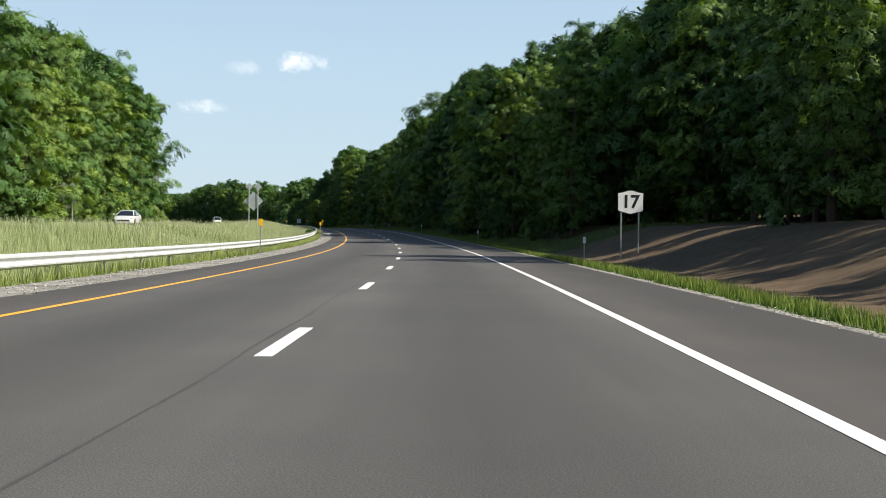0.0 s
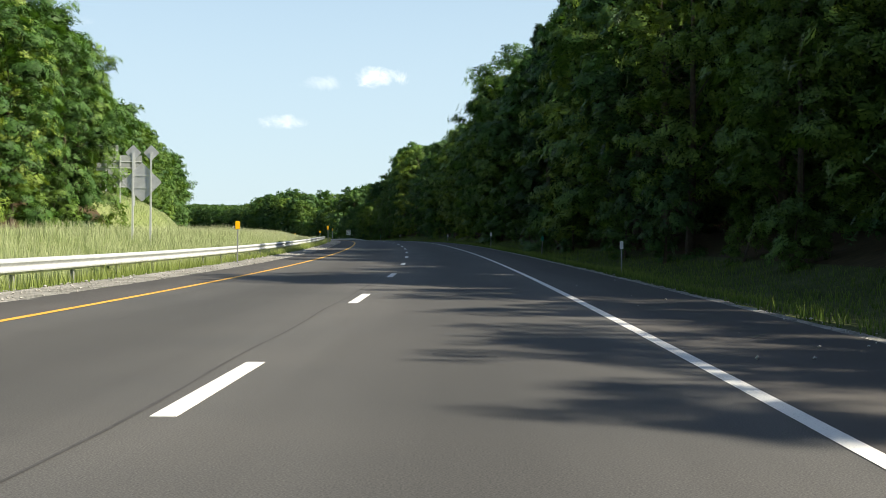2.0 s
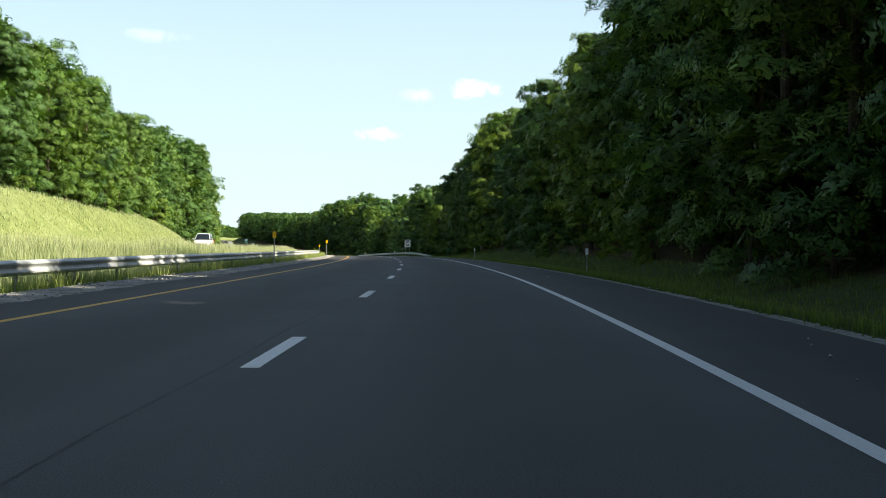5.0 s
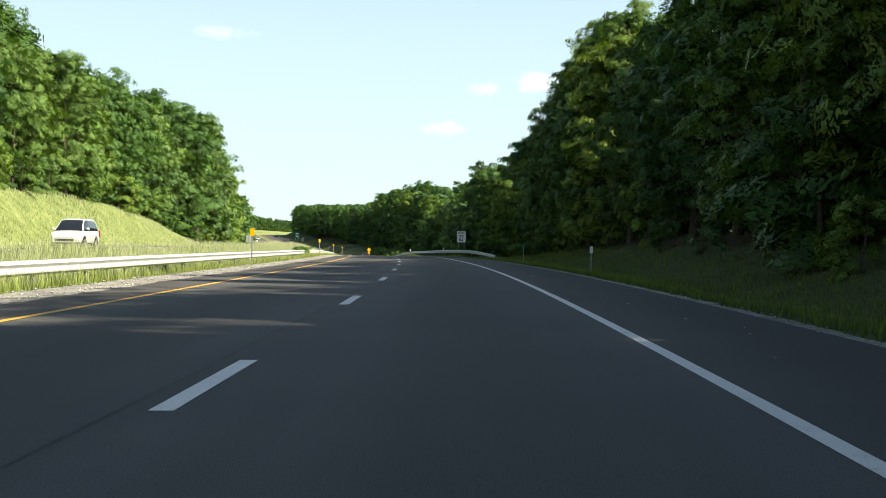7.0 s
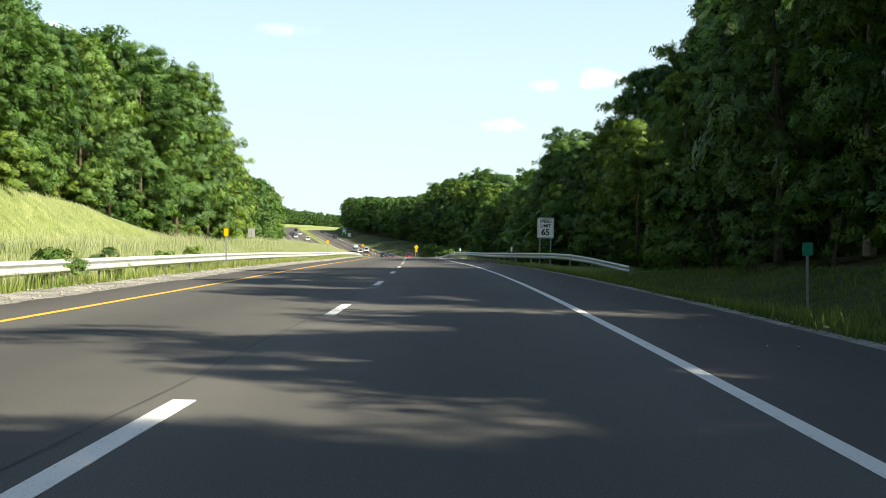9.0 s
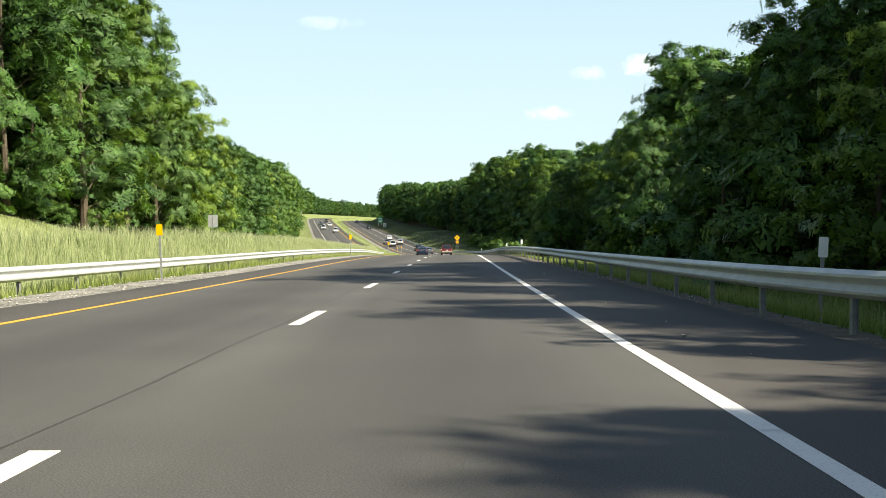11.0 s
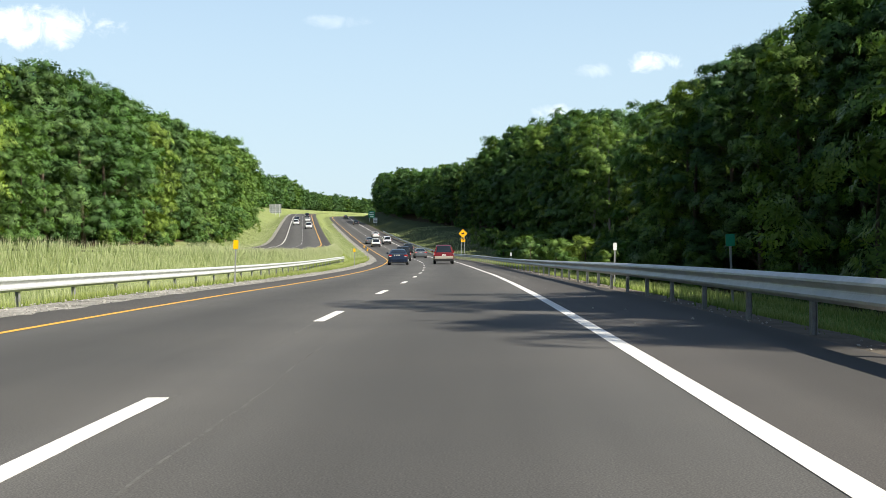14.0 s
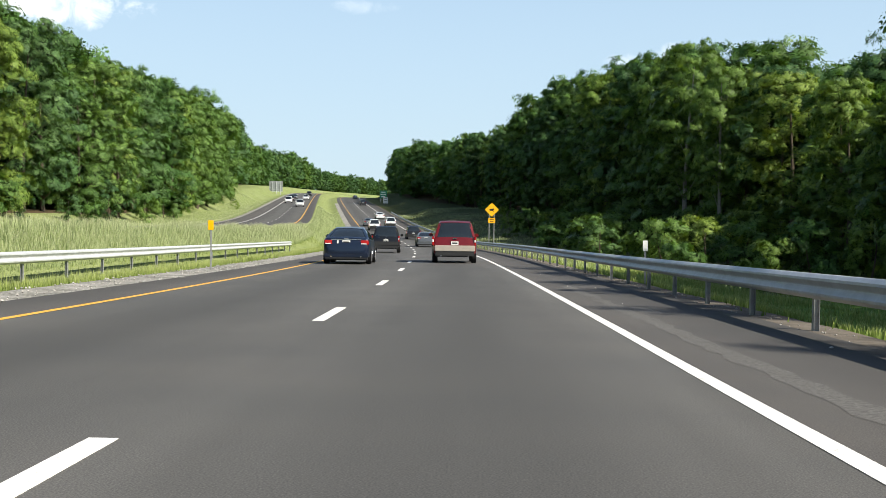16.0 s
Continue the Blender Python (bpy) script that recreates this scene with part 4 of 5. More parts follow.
def stones(name, count, s0, s1, d0, d1, lo, hi, mat, label, seed, up=0.02):
    r = np.random.RandomState(seed)
    oc = np.array([(1, 0, 0), (-1, 0, 0), (0, 1, 0), (0, -1, 0), (0, 0, 1), (0, 0, -1)], float)
    of = np.array([(0, 2, 4), (2, 1, 4), (1, 3, 4), (3, 0, 4), (2, 0, 5), (1, 2, 5), (3, 1, 5), (0, 3, 5)])
    s = s0 + (s1 - s0) * r.rand(count)
    d = d0 + (d1 - d0) * r.rand(count)
    P = spot(s, d, up)
    k = (lo + (hi - lo) * r.rand(count) ** 2)[:, None, None]
    V = P[:, None, :] + oc * (0.6 + 0.8 * r.rand(count, 6, 1)) * k * np.array([1, 1, 0.7])
    a = r.rand(count) * 6.283
    me = mesh_from(name, V.reshape(-1, 3), (np.arange(count)[:, None, None] * 6 + of).reshape(-1, 3), mat)
    tagged(new(name, me), label, "stones", kind="stuff")


STONE = plain("limestone_chip", (0.40, 0.385, 0.355), 0.85, 0, 0.3, 0.35, 5)
stones("loose_stones", 9000, 5, 570, -8.2, -6.95, 0.012, 0.038, STONE, "pale loose stones on the gravel strip", 21, 0.05)
stones("loose_stones", 2500, 5, 570, 4.1, 4.55, 0.008, 0.022, STONE, "small loose stones at the shoulder edge", 22, 0.03)
stones("road_grit", 160, 5, 560, 2.4, 4.1, 0.012, 0.03, STONE, "scattered pebbles on the shoulder", 23, 0.045)

K = lambda v: (lambda s: np.full_like(s, v))
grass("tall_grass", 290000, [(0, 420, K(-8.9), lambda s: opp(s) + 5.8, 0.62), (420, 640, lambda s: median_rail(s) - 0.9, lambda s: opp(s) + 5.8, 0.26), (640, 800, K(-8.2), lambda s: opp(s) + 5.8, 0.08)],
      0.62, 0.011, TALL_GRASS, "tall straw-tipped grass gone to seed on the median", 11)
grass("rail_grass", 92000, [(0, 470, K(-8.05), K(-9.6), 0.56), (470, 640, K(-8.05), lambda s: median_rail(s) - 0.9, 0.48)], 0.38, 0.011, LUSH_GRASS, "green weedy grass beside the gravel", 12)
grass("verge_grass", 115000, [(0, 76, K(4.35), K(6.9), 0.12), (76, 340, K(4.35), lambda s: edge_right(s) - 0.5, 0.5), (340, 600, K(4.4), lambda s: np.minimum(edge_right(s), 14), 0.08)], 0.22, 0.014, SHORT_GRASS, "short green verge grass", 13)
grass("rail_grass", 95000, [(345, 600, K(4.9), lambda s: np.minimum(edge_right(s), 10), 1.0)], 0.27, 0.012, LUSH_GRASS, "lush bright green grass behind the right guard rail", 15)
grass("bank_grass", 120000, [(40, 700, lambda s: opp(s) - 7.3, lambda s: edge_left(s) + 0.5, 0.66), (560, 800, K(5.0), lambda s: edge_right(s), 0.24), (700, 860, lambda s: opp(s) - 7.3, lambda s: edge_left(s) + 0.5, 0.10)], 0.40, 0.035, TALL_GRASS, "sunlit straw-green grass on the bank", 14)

# ---------------------------------------------------------------- signs and markers


def lettering(parent, words, size, x, z, y=-0.012, mat=None, bold=0.012, name="lettering", squeeze=1.0):
    cu = bpy.data.curves.new("letters", "FONT")
    cu.body, cu.size, cu.align_x, cu.align_y, cu.extrude, cu.offset = words, size, "CENTER", "CENTER", 0.002, bold
    tmp = bpy.data.objects.new("letters", cu)
    scene.collection.objects.link(tmp)
    bpy.context.view_layer.update()
    me = bpy.data.meshes.new_from_object(tmp.evaluated_get(bpy.context.evaluated_depsgraph_get()))
    bpy.data.objects.remove(tmp)
    me.materials.clear(); me.materials.append(mat or SIGN_BLACK)
    return attach(name, me, parent, m=pose(x, y, z, 90, 0, 0) @ Matrix.Diagonal((squeeze, 1, 1, 1)))


def sign_posts(parent, xs, top, low=-0.5, w=0.035):
    for x in xs:
        bm = bmesh.new()
        # U-channel post with flanges
        box(bm, x - w, x + w, 0.008, 0.014, low, top)
        box(bm, x - w, x - w + 0.008, 0.014, 0.05, low, top)
        box(bm, x + w - 0.008, x + w, 0.014, 0.05, low, top)
        part("post", bm, GALV_DULL, parent, "galvanised U-channel post")


def route_sign():
    t = thing("route_sign", "white shield-shaped route sign on two steel posts", "road sign", m=stand(58.7, 9.2))
    z0 = 2.0
    half = [(0.0, 0.0), (0.12, 0.03), (0.28, 0.075), (0.42, 0.11), (0.52, 0.125), (0.585, 0.17), (0.60, 0.25), (0.592, 0.55), (0.60, 0.86), (0.612, 0.985), (0.53, 1.005), (0.40, 1.02), (0.26, 1.06), (0.13, 1.105), (0.0, 1.12)]
    outline = half + [(-x, z) for x, z in half[-2:0:-1]]
    part("panel_back", slab(bmesh.new(), [(x * 1.03, z0 + 0.56 + (z - 0.56) * 1.03) for x, z in outline], -0.003, 0.004), SIGN_BLACK, t, "black rim of the shield")
    part("panel", slab(bmesh.new(), [(x, z0 + z) for x, z in outline], -0.008, -0.003), SIGN_WHITE, t, "white shield panel")
    lettering(t, "17", 0.86, -0.01, z0 + 0.56, -0.011, SIGN_BLACK, 0.025, "route_number")
    sign_posts(t, (-0.44, 0.40), z0 + 0.9)


def speed_sign():
    t = thing("speed_limit_sign", "white speed limit sign reading 65 on two posts", "road sign", m=stand(361, 6.9))
    w, h, z0 = 1.0, 1.26, 1.9
    part("panel", slab(bmesh.new(), rounded(w, h, 0.07, 0, z0 + h / 2), -0.006, 0.0), SIGN_WHITE, t, "white sheeting panel")
    rim = bmesh.new()
    for a, b, c, d in ((-w / 2 + 0.03, w / 2 - 0.03, z0 + 0.03, z0 + 0.05), (-w / 2 + 0.03, w / 2 - 0.03, z0 + h - 0.05, z0 + h - 0.03), (-w / 2 + 0.03, -w / 2 + 0.05, z0 + 0.05, z0 + h - 0.05), (w / 2 - 0.05, w / 2 - 0.03, z0 + 0.05, z0 + h - 0.05)):
        box(rim, a, b, -0.009, -0.0065, c, d)
    part("border", rim, SIGN_BLACK, t, "thin black border")
    lettering(t, "SPEED", 0.27, 0, z0 + 1.04, -0.009, SIGN_BLACK, 0.008)
    lettering(t, "LIMIT", 0.27, 0, z0 + 0.75, -0.009, SIGN_BLACK, 0.008)
    lettering(t, "65", 0.52, 0, z0 + 0.35, -0.009, SIGN_BLACK, 0.016)
    sign_posts(t, (-0.33, 0.33), z0 + 1.1, -1.5)


def diamond(c, half):
    pts = []
    for k in range(4):
        a = math.pi / 2 * k
        for e in (-1, 0, 1):
            b = a + e * 0.06
            pts.append((half * math.cos(b) * (1 - 0.03 * abs(e)), c + half * math.sin(b) * (1 - 0.03 * abs(e))))
    return pts


def warning_sign():
    t = thing("animal_warning_sign", "yellow diamond animal crossing sign above a small plate", "road sign", m=stand(617, 5.3))
    up = 1.75
    part("panel", slab(bmesh.new(), diamond(up + 1.95, 0.62), -0.006, 0.0), SIGN_YELLOW, t, "yellow diamond panel")
    sil = [(-0.26, 0.02), (-0.12, 0.10), (0.04, 0.07), (0.10, 0.20), (0.16, 0.10), (0.22, -0.02), (0.12, -0.05), (0.20, -0.2), (0.08, -0.12), (-0.08, -0.08), (-0.22, -0.18), (-0.16, -0.04)]
    part("symbol", slab(bmesh.new(), [(x, up + 1.95 + z) for x, z in sil], -0.010, -0.0065), SIGN_BLACK, t, "plain black symbol")
    part("lower_plate", slab(bmesh.new(), rounded(0.62, 0.46, 0.04, 0, up + 0.98), -0.006, 0.0), SIGN_YELLOW, t, "yellow supplementary plate")
    bars = bmesh.new()
    box(bars, -0.2, 0.2, -0.009, -0.0065, up + 1.05, up + 1.11); box(bars, -0.16, 0.16, -0.009, -0.0065, up + 0.88, up + 0.94)
    part("bars", bars, SIGN_BLACK, t)
    sign_posts(t, (-0.22, 0.22), up + 2.0, -1.0)


def diamond_back(s, d, turn, big=0.95):
    """Back of a large diamond warning sign with two small diamond flags above it."""
    t = thing("warning_sign_back", "grey metal back of a diamond warning sign with two small flags", "road sign", "diamond sign backs", stand(s, d, 0, turn))
    part("panel", slab(bmesh.new(), diamond(3.0, big), 0.02, 0.03), ALU, t, "bare aluminium back")
    for x in (-0.44, 0.44):
        part("flag_panel", slab(bmesh.new(), [(px + x, z) for px, z in diamond(4.45, 0.38)], 0.02, 0.03), ALU, t)
    bm = bmesh.new()
    box(bm, -0.7, 0.7, -0.005, 0.02, 2.7, 2.76); box(bm, -0.55, 0.55, -0.005, 0.02, 3.3, 3.36)
    part("brace", bm, GALV, t)
    for x in (-0.44, 0.44):
        bm = bmesh.new(); box(bm, x - 0.045, x + 0.045, -0.06, -0.005, -0.5, 4.5)
        part("post", bm, GALV, t)


SIGN_BACK = plain("weathered_sign_back", (0.27, 0.29, 0.29), 0.6, 0.2, 0.4, 0.2, 2)


def gantry_back(s, d, turn, w, h, low, cols, rows, label, top_panel=False, up=0.0):
    t = thing("highway_sign", label, "road sign", "guide sign backs", stand(s, d, up, turn))
    ph, n = h / rows, rows
    for i in range(rows):
        bm = bmesh.new(); box(bm, -w / 2, w / 2, 0.0, 0.03, low + i * ph + 0.012, low + (i + 1) * ph - 0.012)
        part("panel", bm, SIGN_BACK, t, "grey aluminium extrusion")
        bm = bmesh.new(); box(bm, -w / 2, w / 2, -0.12, 0.0, low + i * ph - 0.055, low + i * ph + 0.055)
        part("rib", bm, GALV, t)
    if top_panel:
        bm = bmesh.new(); box(bm, -w * 0.46, -w * 0.02, 0.0, 0.03, low + h + 0.03, low + h + 1.35)
        part("exit_panel", bm, SIGN_BACK, t, "small exit tab panel")
        for z in (0.1, 0.65, 1.3):
            bm = bmesh.new(); box(bm, -w * 0.46, -w * 0.02, -0.12, 0.0, low + h + z - 0.05, low + h + z + 0.05)
            part("rib", bm, GALV, t)
    for k in range(cols):
        x = -w / 2 + w * (k + 0.7) / (cols + 0.2)
        bm = bmesh.new(); box(bm, x - 0.09, x + 0.09, -0.32, -0.12, -0.8, low + h - 0.1, 0.02)
        part("post", bm, GALV, t, "steel beam post")


def delineator(s, d, plate, label, group, hgt=1.05, w=0.1, ph=0.22):
    t = thing("delineator_post", label, "marker post", group, stand(s, d, 0, random.uniform(-6, 6)) @ pose(0, 0, 0, random.uniform(-2, 2), random.uniform(-2.5, 2.5), 0))
    bm = bmesh.new()
    box(bm, -0.025, 0.025, 0.004, 0.009, -0.4, hgt); box(bm, -0.025, -0.018, 0.009, 0.03, -0.4, hgt); box(bm, 0.018, 0.025, 0.009, 0.03, -0.4, hgt)
    part("post", bm, GALV_DULL, t, "thin steel channel")
    part("plate", slab(bmesh.new(), rounded(w, ph, 0.02, 0, hgt - ph / 2 + 0.06), -0.004, 0.003), plate, t)


route_sign()
speed_sign()
warning_sign()
diamond_back(125, -14.9, 0)
diamond_back(127, -33.6, 0, 0.9)
gantry_back(246, -37.6, 3, 6.4, 4.6, 1.9, 3, 5, "grey ribbed back of a large highway guide sign on posts", True)
gantry_back(990, -31.0, 0, 5.2, 4.0, 1.0, 3, 5, "large grey guide sign back beside the oncoming roadway")

for s, d in ((54, 6.3), (108.7, 6.1), (154.9, 4.7), (212, 6.2), (272.5, 6.1), (366, 5.2), (430.0, 4.5), (489.5, 5.9), (540, 5.0)):
    delineator(s, d, SIGN_WHITE, "white reflector plate on a slim steel post", "white delineators", 1.55 if s == 489.5 else 1.12, 0.13, 0.28)
for s, d in ((145, 7.2), (312.2, 7.5), (473, 6.6)):
    delineator(s, d, SIGN_GREEN, "small green reference marker on a steel post", "green markers", 1.6 if s == 473 else 1.35 if s > 300 else 1.15, 0.22 if s > 300 else 0.17, 0.28)
for s, d in ((54.5, -8.0), (109.4, -7.9), (161.4, -7.6), (216, -7.7), (271.5, -7.6), (333, -8.3), (382, -7.8), (432, -7.08), (486, -7.6), (545, -7.6), (603, -8.2), (660, -8.2)):
    delineator(s, d, MARKER_YELLOW, "yellow marker plate on a slim steel post", "yellow markers", 1.5, 0.17, 0.30)


def far_signs():
    t = thing("guide_sign", "green highway guide sign on posts beside the road", "road sign", m=stand(935, 9.0, 0))
    part("panel", slab(bmesh.new(), rounded(2.5, 2.7, 0.15, 0, 2.6), -0.02, 0.02), SIGN_GREEN, t, "green panel")
    for z, w in ((3.4, 1.6), (2.6, 2.0), (1.8, 1.4)):
        bm = bmesh.new(); box(bm, -w / 2, w / 2, -0.03, -0.021, z - 0.16, z + 0.16)
        part("bar", bm, SIGN_WHITE, t)
    for x in (-0.8, 0.8):
        bm = bmesh.new(); box(bm, x - 0.1, x + 0.1, 0.02, 0.2, -1, 3.9)
        part("post", bm, GALV, t)
    t = thing("white_road_sign", "white rectangular road sign on posts", "road sign", m=stand(880, 7.2, -0.4))
    part("panel", slab(bmesh.new(), rounded(1.4, 1.8, 0.1, 0, 2.3), -0.02, 0.02), SIGN_WHITE, t)
    for z in (2.8, 2.3, 1.8):
        bm = bmesh.new(); box(bm, -0.5, 0.5, -0.03, -0.021, z - 0.09, z + 0.09)
        part("bar", bm, SIGN_BLACK, t)
    sign_posts(t, (-0.45, 0.45), 3.1, -1, 0.05)
    t = thing("utility_pole", "pale tall slender pole beyond the crest", "pole", m=stand(1010, 20))
    part("shaft", cylinder(bmesh.new(), 0.28, 0.16, 14, 10), ALU, t)
    bm = bmesh.new(); box(bm, -1.1, 1.1, -0.08, 0.08, 13.2, 13.4)
    part("crossarm", bm, GALV_DULL, t)
    t = thing("small_sign_back", "small grey sign back on a single post", "road sign", m=stand(487, -27.5))
    part("panel", slab(bmesh.new(), rounded(1.1, 1.4, 0.06, 0, 2.9), 0, 0.01), ALU, t)
    bm = bmesh.new(); box(bm, -0.04, 0.04, -0.06, -0.002, -0.5, 3.4)
    part("post", bm, GALV_DULL, t)


far_signs()

# ---------------------------------------------------------------- vehicles


def loft(sections, close=True):
    """Body from half sections [(y, [(x, z), ...])], mirrored in x, with capped ends."""
    bm = bmesh.new()
    rings = []
    for y, pts in sections:
        full = [(x, z) for x, z in pts] + [(-x, z) for x, z in pts[::-1] if x > 1e-6]
        rings.append([bm.verts.new((x, y, z)) for x, z in full])
    n = len(rings[0])
    for a, b in zip(rings, rings[1:]):
        for i in range(n):
            j = (i + 1) % n
            bm.faces.new((a[i], a[j], b[j], b[i]))
    if close:
        bm.faces.new(rings[0][::-1]); bm.faces.new(rings[-1])
    bmesh.ops.recalc_face_normals(bm, faces=bm.faces)
    return bm


def crease(bm, angle=32):
    bm.normal_update()
    for f in bm.faces:
        f.smooth = True
    for e in bm.edges:
        if len(e.link_faces) == 2 and e.calc_face_angle(0) > radians(angle):
            e.smooth = False
    return bm


SEDAN = dict(L=4.92, W=1.855, wheel=0.325, axles=(1.02, 3.86), floor=0.20,
             low=[(0.0, 0.30, 0.56, 0.74), (0.03, 0.25, 0.70, 0.85), (0.07, 0.24, 0.88, 0.905), (0.12, 0.23, 1.00, 0.94), (0.22, 0.22, 1.045, 0.965), (0.42, 0.21, 1.05, 0.985), (0.95, 0.20, 1.03, 1.0), (2.4, 0.20, 0.98, 1.0), (3.7, 0.20, 0.96, 0.99), (4.45, 0.22, 0.86, 0.95), (4.78, 0.24, 0.74, 0.88), (4.92, 0.3, 0.58, 0.74)],
             top=[(0.62, 1.035, 0.74, 0.72), (1.05, 1.22, 0.76, 0.66), (1.50, 1.385, 0.78, 0.60), (1.95, 1.45, 0.79, 0.58), (2.55, 1.455, 0.79, 0.58), (3.0, 1.39, 0.79, 0.60), (3.45, 1.19, 0.78, 0.66), (3.92, 0.975, 0.76, 0.72)], roof=(2, 5), belt=1.0)
SUV = dict(L=4.75, W=1.86, wheel=0.36, axles=(0.98, 3.78), floor=0.30,
           low=[(0.0, 0.42, 0.66, 0.90), (0.04, 0.36, 0.78, 0.965), (0.08, 0.34, 0.98, 0.975), (0.13, 0.34, 1.12, 0.985), (0.3, 0.32, 1.14, 1.0), (2.4, 0.30, 1.12, 1.0), (3.5, 0.30, 1.10, 0.99), (4.35, 0.32, 1.00, 0.95), (4.62, 0.34, 0.86, 0.90), (4.75, 0.4, 0.66, 0.80)],
           top=[(0.12, 1.13, 0.83, 0.82), (0.20, 1.40, 0.83, 0.76), (0.34, 1.72, 0.83, 0.69), (0.55, 1.79, 0.83, 0.67), (2.6, 1.80, 0.83, 0.67), (3.0, 1.72, 0.83, 0.69), (3.4, 1.42, 0.82, 0.74), (3.8, 1.11, 0.80, 0.78)], roof=(2, 5), belt=1.12)


def vehicle(name, spec, paint, label, category, group="", lower=None, scale=(1, 1, 1), chrome_bar=False, rails=False, badge=True):
    L, W, r = spec["L"], spec["W"], spec["wheel"]
    w = W / 2
    car = thing(name, label, category, group)
    secs = []
    for y, z0, zb, k in spec["low"]:
        q, hh = w * k, zb - z0
        secs.append((y, [(0, z0), (q * 0.80, z0), (q * 0.955, z0 + 0.10 * hh), (q * 0.985, z0 + 0.30 * hh), (q, z0 + 0.58 * hh), (q * 0.985, z0 + 0.78 * hh), (q * 0.95, z0 + 0.93 * hh), (q * 0.88, zb), (q * 0.5, zb + 0.018), (0, zb + 0.025)]))
    part("body", crease(loft(secs)), paint, car)
    gl = []
    b = spec["belt"] - 0.06
    for y, zt, kb, kt in spec["top"]:
        f = max(0.0, min(1.0, (zt - b) / (1.45 - b)))
        wb, wt = w * (0.94 - 0.02), w * kt * (1.25 - 0.2 * f)
        wt = min(wt, wb - 0.02)
        gl.append((y, [(0, b), (wb, b), (wb - 0.01, b + 0.25 * (zt - b)), ((wb + wt) / 2 + 0.02, b + 0.62 * (zt - b)), (wt + 0.02, zt - 0.05 * (zt - b) - 0.02), (wt - 0.04, zt - 0.005), (wt * 0.5, zt + 0.012), (0, zt + 0.018)]))
    part("window_glass", crease(loft(gl), 40), GLASS, car, "dark tinted glass")
    i0, i1 = spec["roof"]
    rf = []
    for y, pts in gl[i0:i1 + 1]:
        p3, p4, p5, p6, p7 = pts[3:8]
        e = 0.012
        rf.append((y, [(0, p7[1] + e), (p6[0], p6[1] + e), (p5[0] + 0.01, p5[1] + e), (p4[0] + e, p4[1] + 0.004), (p4[0] + e * 0.6, p4[1] - 0.035), (p4[0] - 0.03, p4[1] - 0.04), (0, p7[1] - 0.03)]))
    part("roof", crease(loft(rf)), paint, car)
    # pillars run down the corners of the glass
    def pillar(ia, ib, half, nm):
        for sx in (1, -1):
            bm = bmesh.new()
            rows = []
            for y, pts in gl[ia:ib + 1]:
                x, z = pts[4]
                rows.append([bm.verts.new((sx * (x + 0.014), y, z + 0.016)), bm.verts.new((sx * (x - half), y, z + 0.05)), bm.verts.new((sx * (x - half), y, z)), bm.verts.new((sx * (x + 0.014), y, z - half * 1.1))])
            for a, c in zip(rows, rows[1:]):
                for i in range(4):
                    j = (i + 1) % 4
                    bm.faces.new((a[i], a[j], c[j], c[i]))
            bm.faces.new(rows[0]); bm.faces.new(rows[-1][::-1])
            bmesh.ops.recalc_face_normals(bm, faces=bm.faces)
            part(nm, bm, paint, car)
    pillar(0, i0, 0.10, "rear_pillar")
    pillar(i1, len(gl) - 1, 0.06, "front_pillar")
    for sx in (1, -1):                                        # door pillar
        y, pts = gl[len(gl) // 2]
        bm = bmesh.new()
        va = [bm.verts.new((sx * (pts[k][0] + 0.006), y + dy, pts[k][1])) for dy in (-0.05, 0.05) for k in (1, 2, 3, 4)]
        for k in range(3):
            bm.faces.new((va[k], va[k + 1], va[k + 5], va[k + 4]))
        part("door_pillar", bm, DARK_TRIM, car)
    for ya in spec["axles"]:
        for sx in (1, -1):
            bm = bmesh.new()
            m = Matrix.Translation((sx * (w - 0.21), ya, r)) @ Matrix.Rotation(sx * math.pi / 2, 4, "Y")
            bmesh.ops.create_cone(bm, cap_ends=True, segments=28, radius1=r, radius2=r, depth=0.225, matrix=m @ Matrix.Translation((0, 0, 0.115)))
            es = [e for e in bm.edges if len(e.link_faces) == 2 and e.calc_face_angle(0) > 1]
            bmesh.ops.bevel(bm, geom=es, offset=0.025, segments=2, affect="EDGES")
            tyre = part("wheel", bm, TYRE, car, "black tyre")
            bm = bmesh.new()
            bmesh.ops.create_cone(bm, cap_ends=True, segments=24, radius1=r * 0.66, radius2=r * 0.60, depth=0.012, matrix=m @ Matrix.Translation((0, 0, 0.231)))
            for k in range(5):
                a = k * 2 * math.pi / 5
                mm = m @ Matrix.Translation((0, 0, 0.236)) @ Matrix.Rotation(a, 4, "Z")
                vs = [bm.verts.new(mm @ Vector(p)) for p in ((-0.035, 0, 0.012), (0.035, 0, 0.012), (0.025, r * 0.6, 0.004), (-0.025, r * 0.6, 0.004), (-0.04, 0, 0), (0.04, 0, 0), (0.03, r * 0.6, 0), (-0.03, r * 0.6, 0))]
                for f in ((0, 1, 2, 3), (0, 4, 5, 1), (1, 5, 6, 2), (2, 6, 7, 3), (3, 7, 4, 0)):
                    bm.faces.new([vs[i] for i in f])
            part("rim", bm, RIM, tyre, "alloy rim")
            bm = bmesh.new()                                      # arch lip
            n, ro = 14, r + 0.065
            for i in range(n):
                a0, a1 = math.pi * i / n, math.pi * (i + 1) / n
                q = [bm.verts.new((sx * (w + dx), ya + rr * math.cos(a), r + rr * math.sin(a))) for a in (a0, a1) for rr, dx in ((r + 0.005, -0.004), (ro, 0.002))]
                bm.faces.new((q[0], q[1], q[3], q[2]))
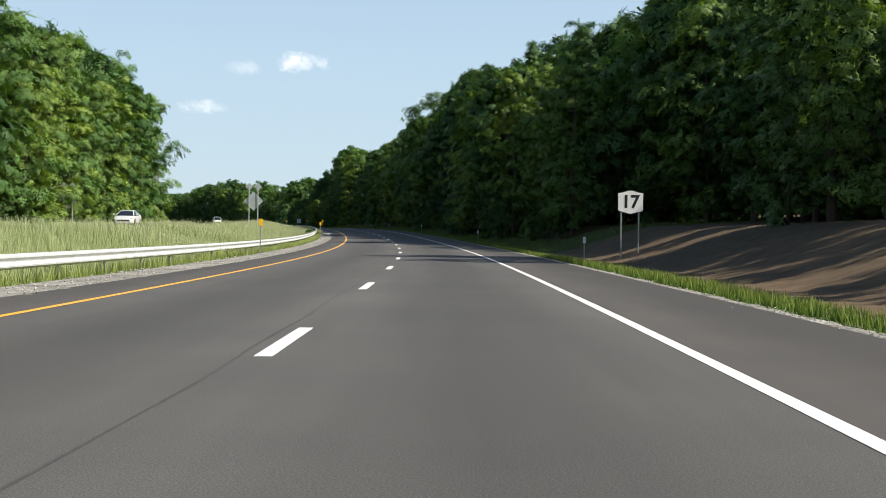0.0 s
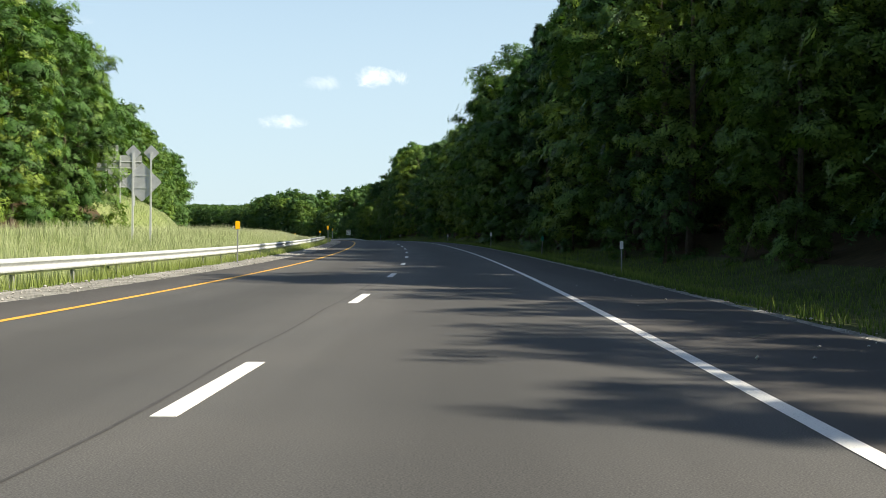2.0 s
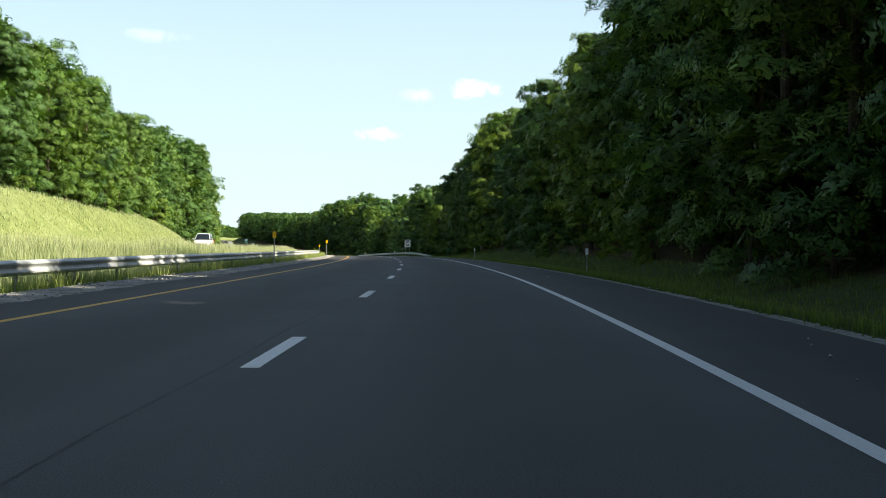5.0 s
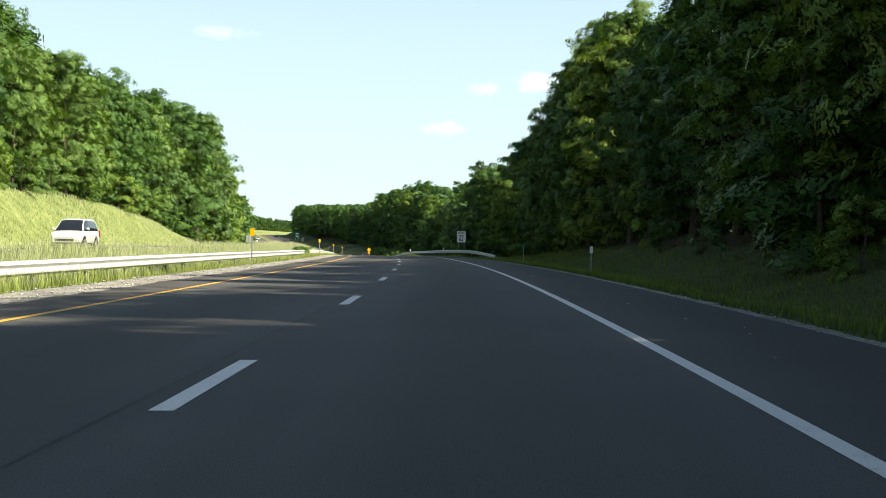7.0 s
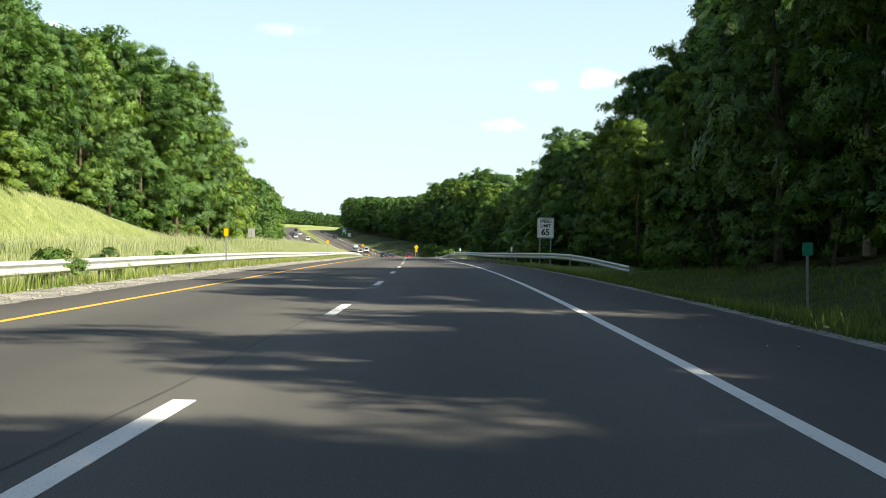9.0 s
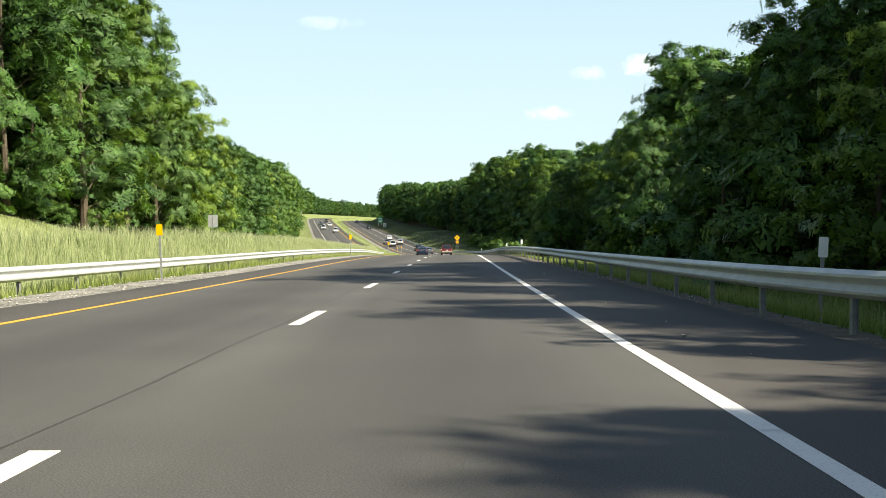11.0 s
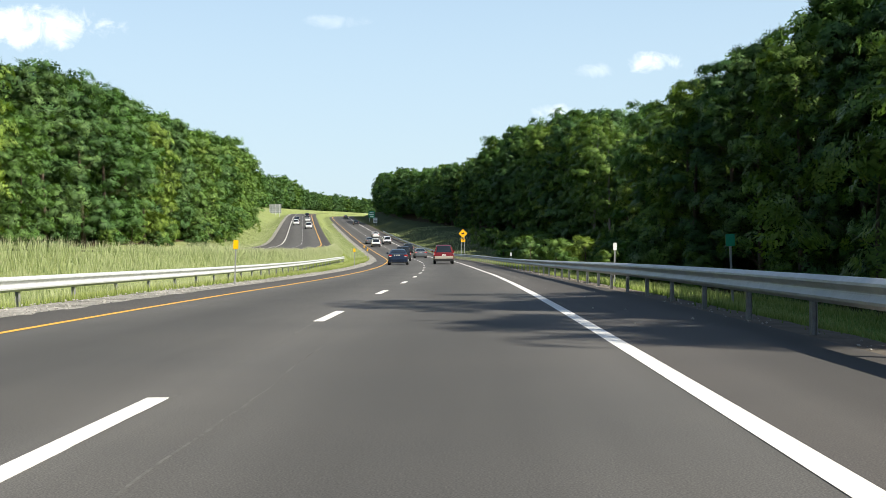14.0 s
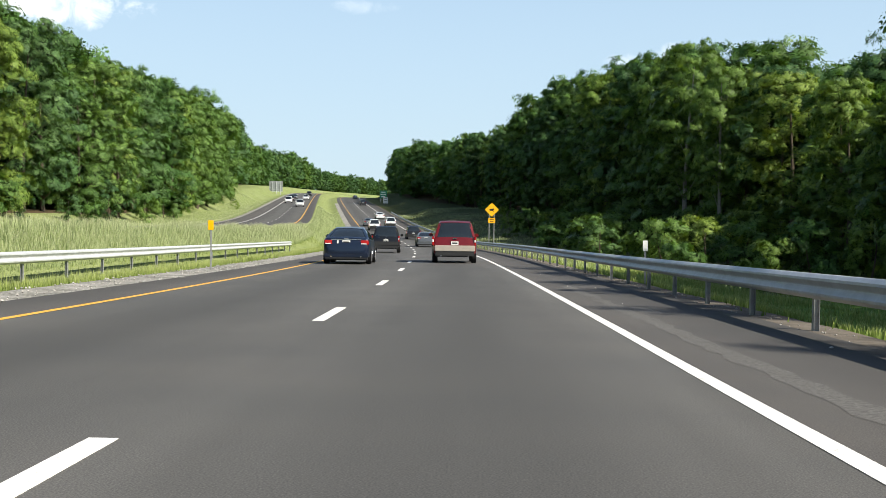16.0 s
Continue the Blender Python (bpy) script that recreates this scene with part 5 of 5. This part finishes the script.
            part("wheel_arch", bm, lower or DARK_TRIM, car)
    zb = spec["low"][3][2]
    tall = spec is SUV
    for sx in (1, -1):
        bm = bmesh.new()
        if tall:
            box(bm, sx * w * 0.965 - 0.07, sx * w * 0.965 + 0.012, 0.035, 0.20, zb - 0.36, zb + 0.02, 0.015)
        else:
            box(bm, sx * w * 0.755 - 0.15, sx * w * 0.755 + 0.175, 0.04, 0.36, zb - 0.24, zb - 0.06, 0.03)
        lamp = part("tail_light", bm, RED_LENS, car, "red tail light")
        bm = bmesh.new()
        if tall:
            box(bm, sx * w * 0.965 - 0.06, sx * w * 0.965 + 0.005, 0.027, 0.034, zb - 0.22, zb - 0.12)
        else:
            box(bm, sx * w * 0.755 - 0.12, sx * w * 0.755 + 0.10, 0.032, 0.042, zb - 0.215, zb - 0.18)
        part("reversing_lens", bm, CLEAR_LENS, lamp)
        bm = bmesh.new(); box(bm, sx * w * 0.72 - 0.17, sx * w * 0.72 + 0.17, L - 0.26, L - 0.10, 0.62 if not tall else 0.78, 0.76 if not tall else 0.96, 0.03)
        part("headlight", bm, CLEAR_LENS, car, "clear headlight")
        bm = bmesh.new(); box(bm, sx * (w + 0.10) - 0.10, sx * (w + 0.10) + 0.10, spec["top"][-1][0] - 0.42, spec["top"][-1][0] - 0.30, spec["belt"] + 0.0, spec["belt"] + 0.16, 0.04)
        part("wing_mirror", bm, paint, car)
    bm = bmesh.new(); box(bm, -0.155, 0.155, 0.012 if tall else 0.06, 0.03 if tall else 0.09, zb - 0.34 if tall else zb - 0.215, zb - 0.19 if tall else zb - 0.065)
    plate = part("number_plate", bm, PLATE, car, "pale number plate")
    bm = bmesh.new(); box(bm, -0.11, 0.11, 0.008 if tall else 0.056, 0.0115 if tall else 0.0595, zb - 0.29 if tall else zb - 0.165, zb - 0.235 if tall else zb - 0.11)
    part("bar", bm, DARK_TRIM, plate)
    bm = bmesh.new(); box(bm, -w * 0.93, w * 0.93, -0.035 if tall else -0.012, 0.10, 0.50 if tall else 0.27, 0.76 if tall else 0.44, 0.03)
    part("rear_bumper", bm, lower or (DARK_TRIM if tall else paint), car)
    bm = bmesh.new(); box(bm, -w * 0.90, w * 0.90, -0.006 if tall else 0.004, 0.16, 0.30 if tall else 0.20, 0.52 if tall else 0.29, 0.02)
    part("rear_valance", bm, DARK_TRIM, car)
    bm = bmesh.new(); box(bm, -w * 0.6, w * 0.6, L - 0.10, L + 0.004, 0.42, 0.60, 0.02)
    part("grille", bm, DARK_TRIM, car)
    for sx in (1, -1):
        bm = cylinder(bmesh.new(), 0.026, 0.026, 0.12, 12, Matrix.Translation((sx * w * 0.62, -0.02, 0.30)) @ Matrix.Rotation(-math.pi / 2, 4, "X"))
        part("exhaust_pipe", bm, CHROME, car)
    if badge:
        bm = bmesh.new(); box(bm, -0.09, 0.09, 0.095 if not tall else 0.05, 0.125 if not tall else 0.075, zb - 0.005 if not tall else zb - 0.09, zb + 0.02 if not tall else zb - 0.05, 0.008)
        part("emblem", bm, CHROME, car)
    if chrome_bar:
        bm = bmesh.new(); box(bm, -w * 0.63, w * 0.63, 0.075, 0.11, zb - 0.045, zb - 0.022)
        part("chrome_strip", bm, CHROME, car, "bright chrome boot strip")
        bm = bmesh.new(); box(bm, -0.36, -0.30, 0.05, 0.07, zb - 0.30, zb - 0.06, 0.005)
        part("sticker", bm, PLATE, car)
    if rails:
        for sx in (1, -1):
            bm = bmesh.new(); box(bm, sx * w * 0.60 - 0.02, sx * w * 0.60 + 0.02, 0.6, 2.6, spec["top"][3][1] + 0.03, spec["top"][3][1] + 0.07, 0.01)
            part("roof_rail", bm, DARK_TRIM, car)
    bm = bmesh.new(); box(bm, -w * 0.86, w * 0.86, 0.35, L - 0.35, spec["floor"] - 0.04, spec["floor"] + 0.1)
    part("underbody", bm, DARK_TRIM, car)
    car.scale = scale
    return car


BLUE = mat_carpaint("dark_blue_paint", (0.007, 0.015, 0.036))
RED = mat_carpaint("deep_red_paint", (0.15, 0.006, 0.008))
BLACK = mat_carpaint("black_paint", (0.006, 0.006, 0.007))
GREY = mat_carpaint("grey_paint", (0.10, 0.11, 0.12))
WHITE = mat_carpaint("white_paint", (0.72, 0.73, 0.73))
TAN = plain("tan_lower_paint", (0.45, 0.40, 0.34), 0.4, 0.2, 0.5, 0.08, 5)

sedan_blue = vehicle("sedan", SEDAN, BLUE, "dark blue four-door sedan with a chrome boot strip", "car", chrome_bar=True)
suv_red = vehicle("suv", SUV, RED, "deep red two-tone sport utility vehicle with tan bumper", "car", lower=TAN, rails=True)
suv_black = vehicle("suv", SUV, BLACK, "black boxy sport utility vehicle", "car", scale=(0.97, 0.94, 0.97))
sedan_grey = vehicle("sedan", SEDAN, GREY, "grey sedan driving ahead in the lane", "car")
suv_white = vehicle("suv", SUV, WHITE, "white sport utility vehicle", "car")
sedan_white = vehicle("sedan", SEDAN, WHITE, "white sedan far along the road", "car")


def park(car, s, d, turn=0.0, up=0.0):
    g = math.degrees(math.atan(float(np.interp(s, KNOT, GRADE))))
    m = pose(*[float(v) for v in spot(s, d, up, False)], 0, 0, math.degrees(float(heading(s))) + turn) @ pose(0, 0, 0, g if turn == 0 else -g, 0, 0)
    car.matrix_basis = m @ Matrix.Diagonal((*car.scale, 1))
    return m


park(sedan_blue, 554.6, -4.18)
park(suv_red, 559.2, 0.1)
park(suv_black, 587.2, -3.75)
park(sedan_grey, 626.3, -0.3)
park(suv_white, 707, -3.7)
park(sedan_white, 765, 0.0)


def another(car, s, d, turn=0.0, up=0.0, label=""):
    c = copy_thing(car, Matrix())
    park(c, s, d, turn, up)
    if label:
        c["label"] = label
    return c


another(suv_black, 667, 0.1, label="black sport utility vehicle ahead of the grey sedan")
another(sedan_grey, 726, -3.9, label="grey sedan in the passing lane")
another(suv_white, 722, -0.2, label="white sport utility vehicle in the travel lane")
another(suv_black, 877, 0.2, label="dark sport utility vehicle climbing the far hill")
another(sedan_grey, 985, 0.0, label="dark grey sedan near the crest of the hill")
for car, s, off, lab in ((suv_white, 796, 1.8, "white sport utility vehicle on the oncoming roadway"), (suv_white, 830, -1.85, "white sport utility vehicle coming down the hill"), (suv_black, 852, -1.85, "black sport utility vehicle coming down the hill"),
                         (sedan_grey, 884, -1.85, "grey sedan coming down the hill"), (sedan_white, 876, 1.85, "white sedan coming down the hill"), (suv_black, 935, 1.85, "dark vehicle near the crest"),
                         (suv_white, 300, -1.6, "white sport utility vehicle half hidden by tall grass"), (sedan_white, 118, -1.8, "white sedan half hidden by tall grass")):
    another(car, s, float(opp(s)) + off, 180, float(opp_up(s)), lab)
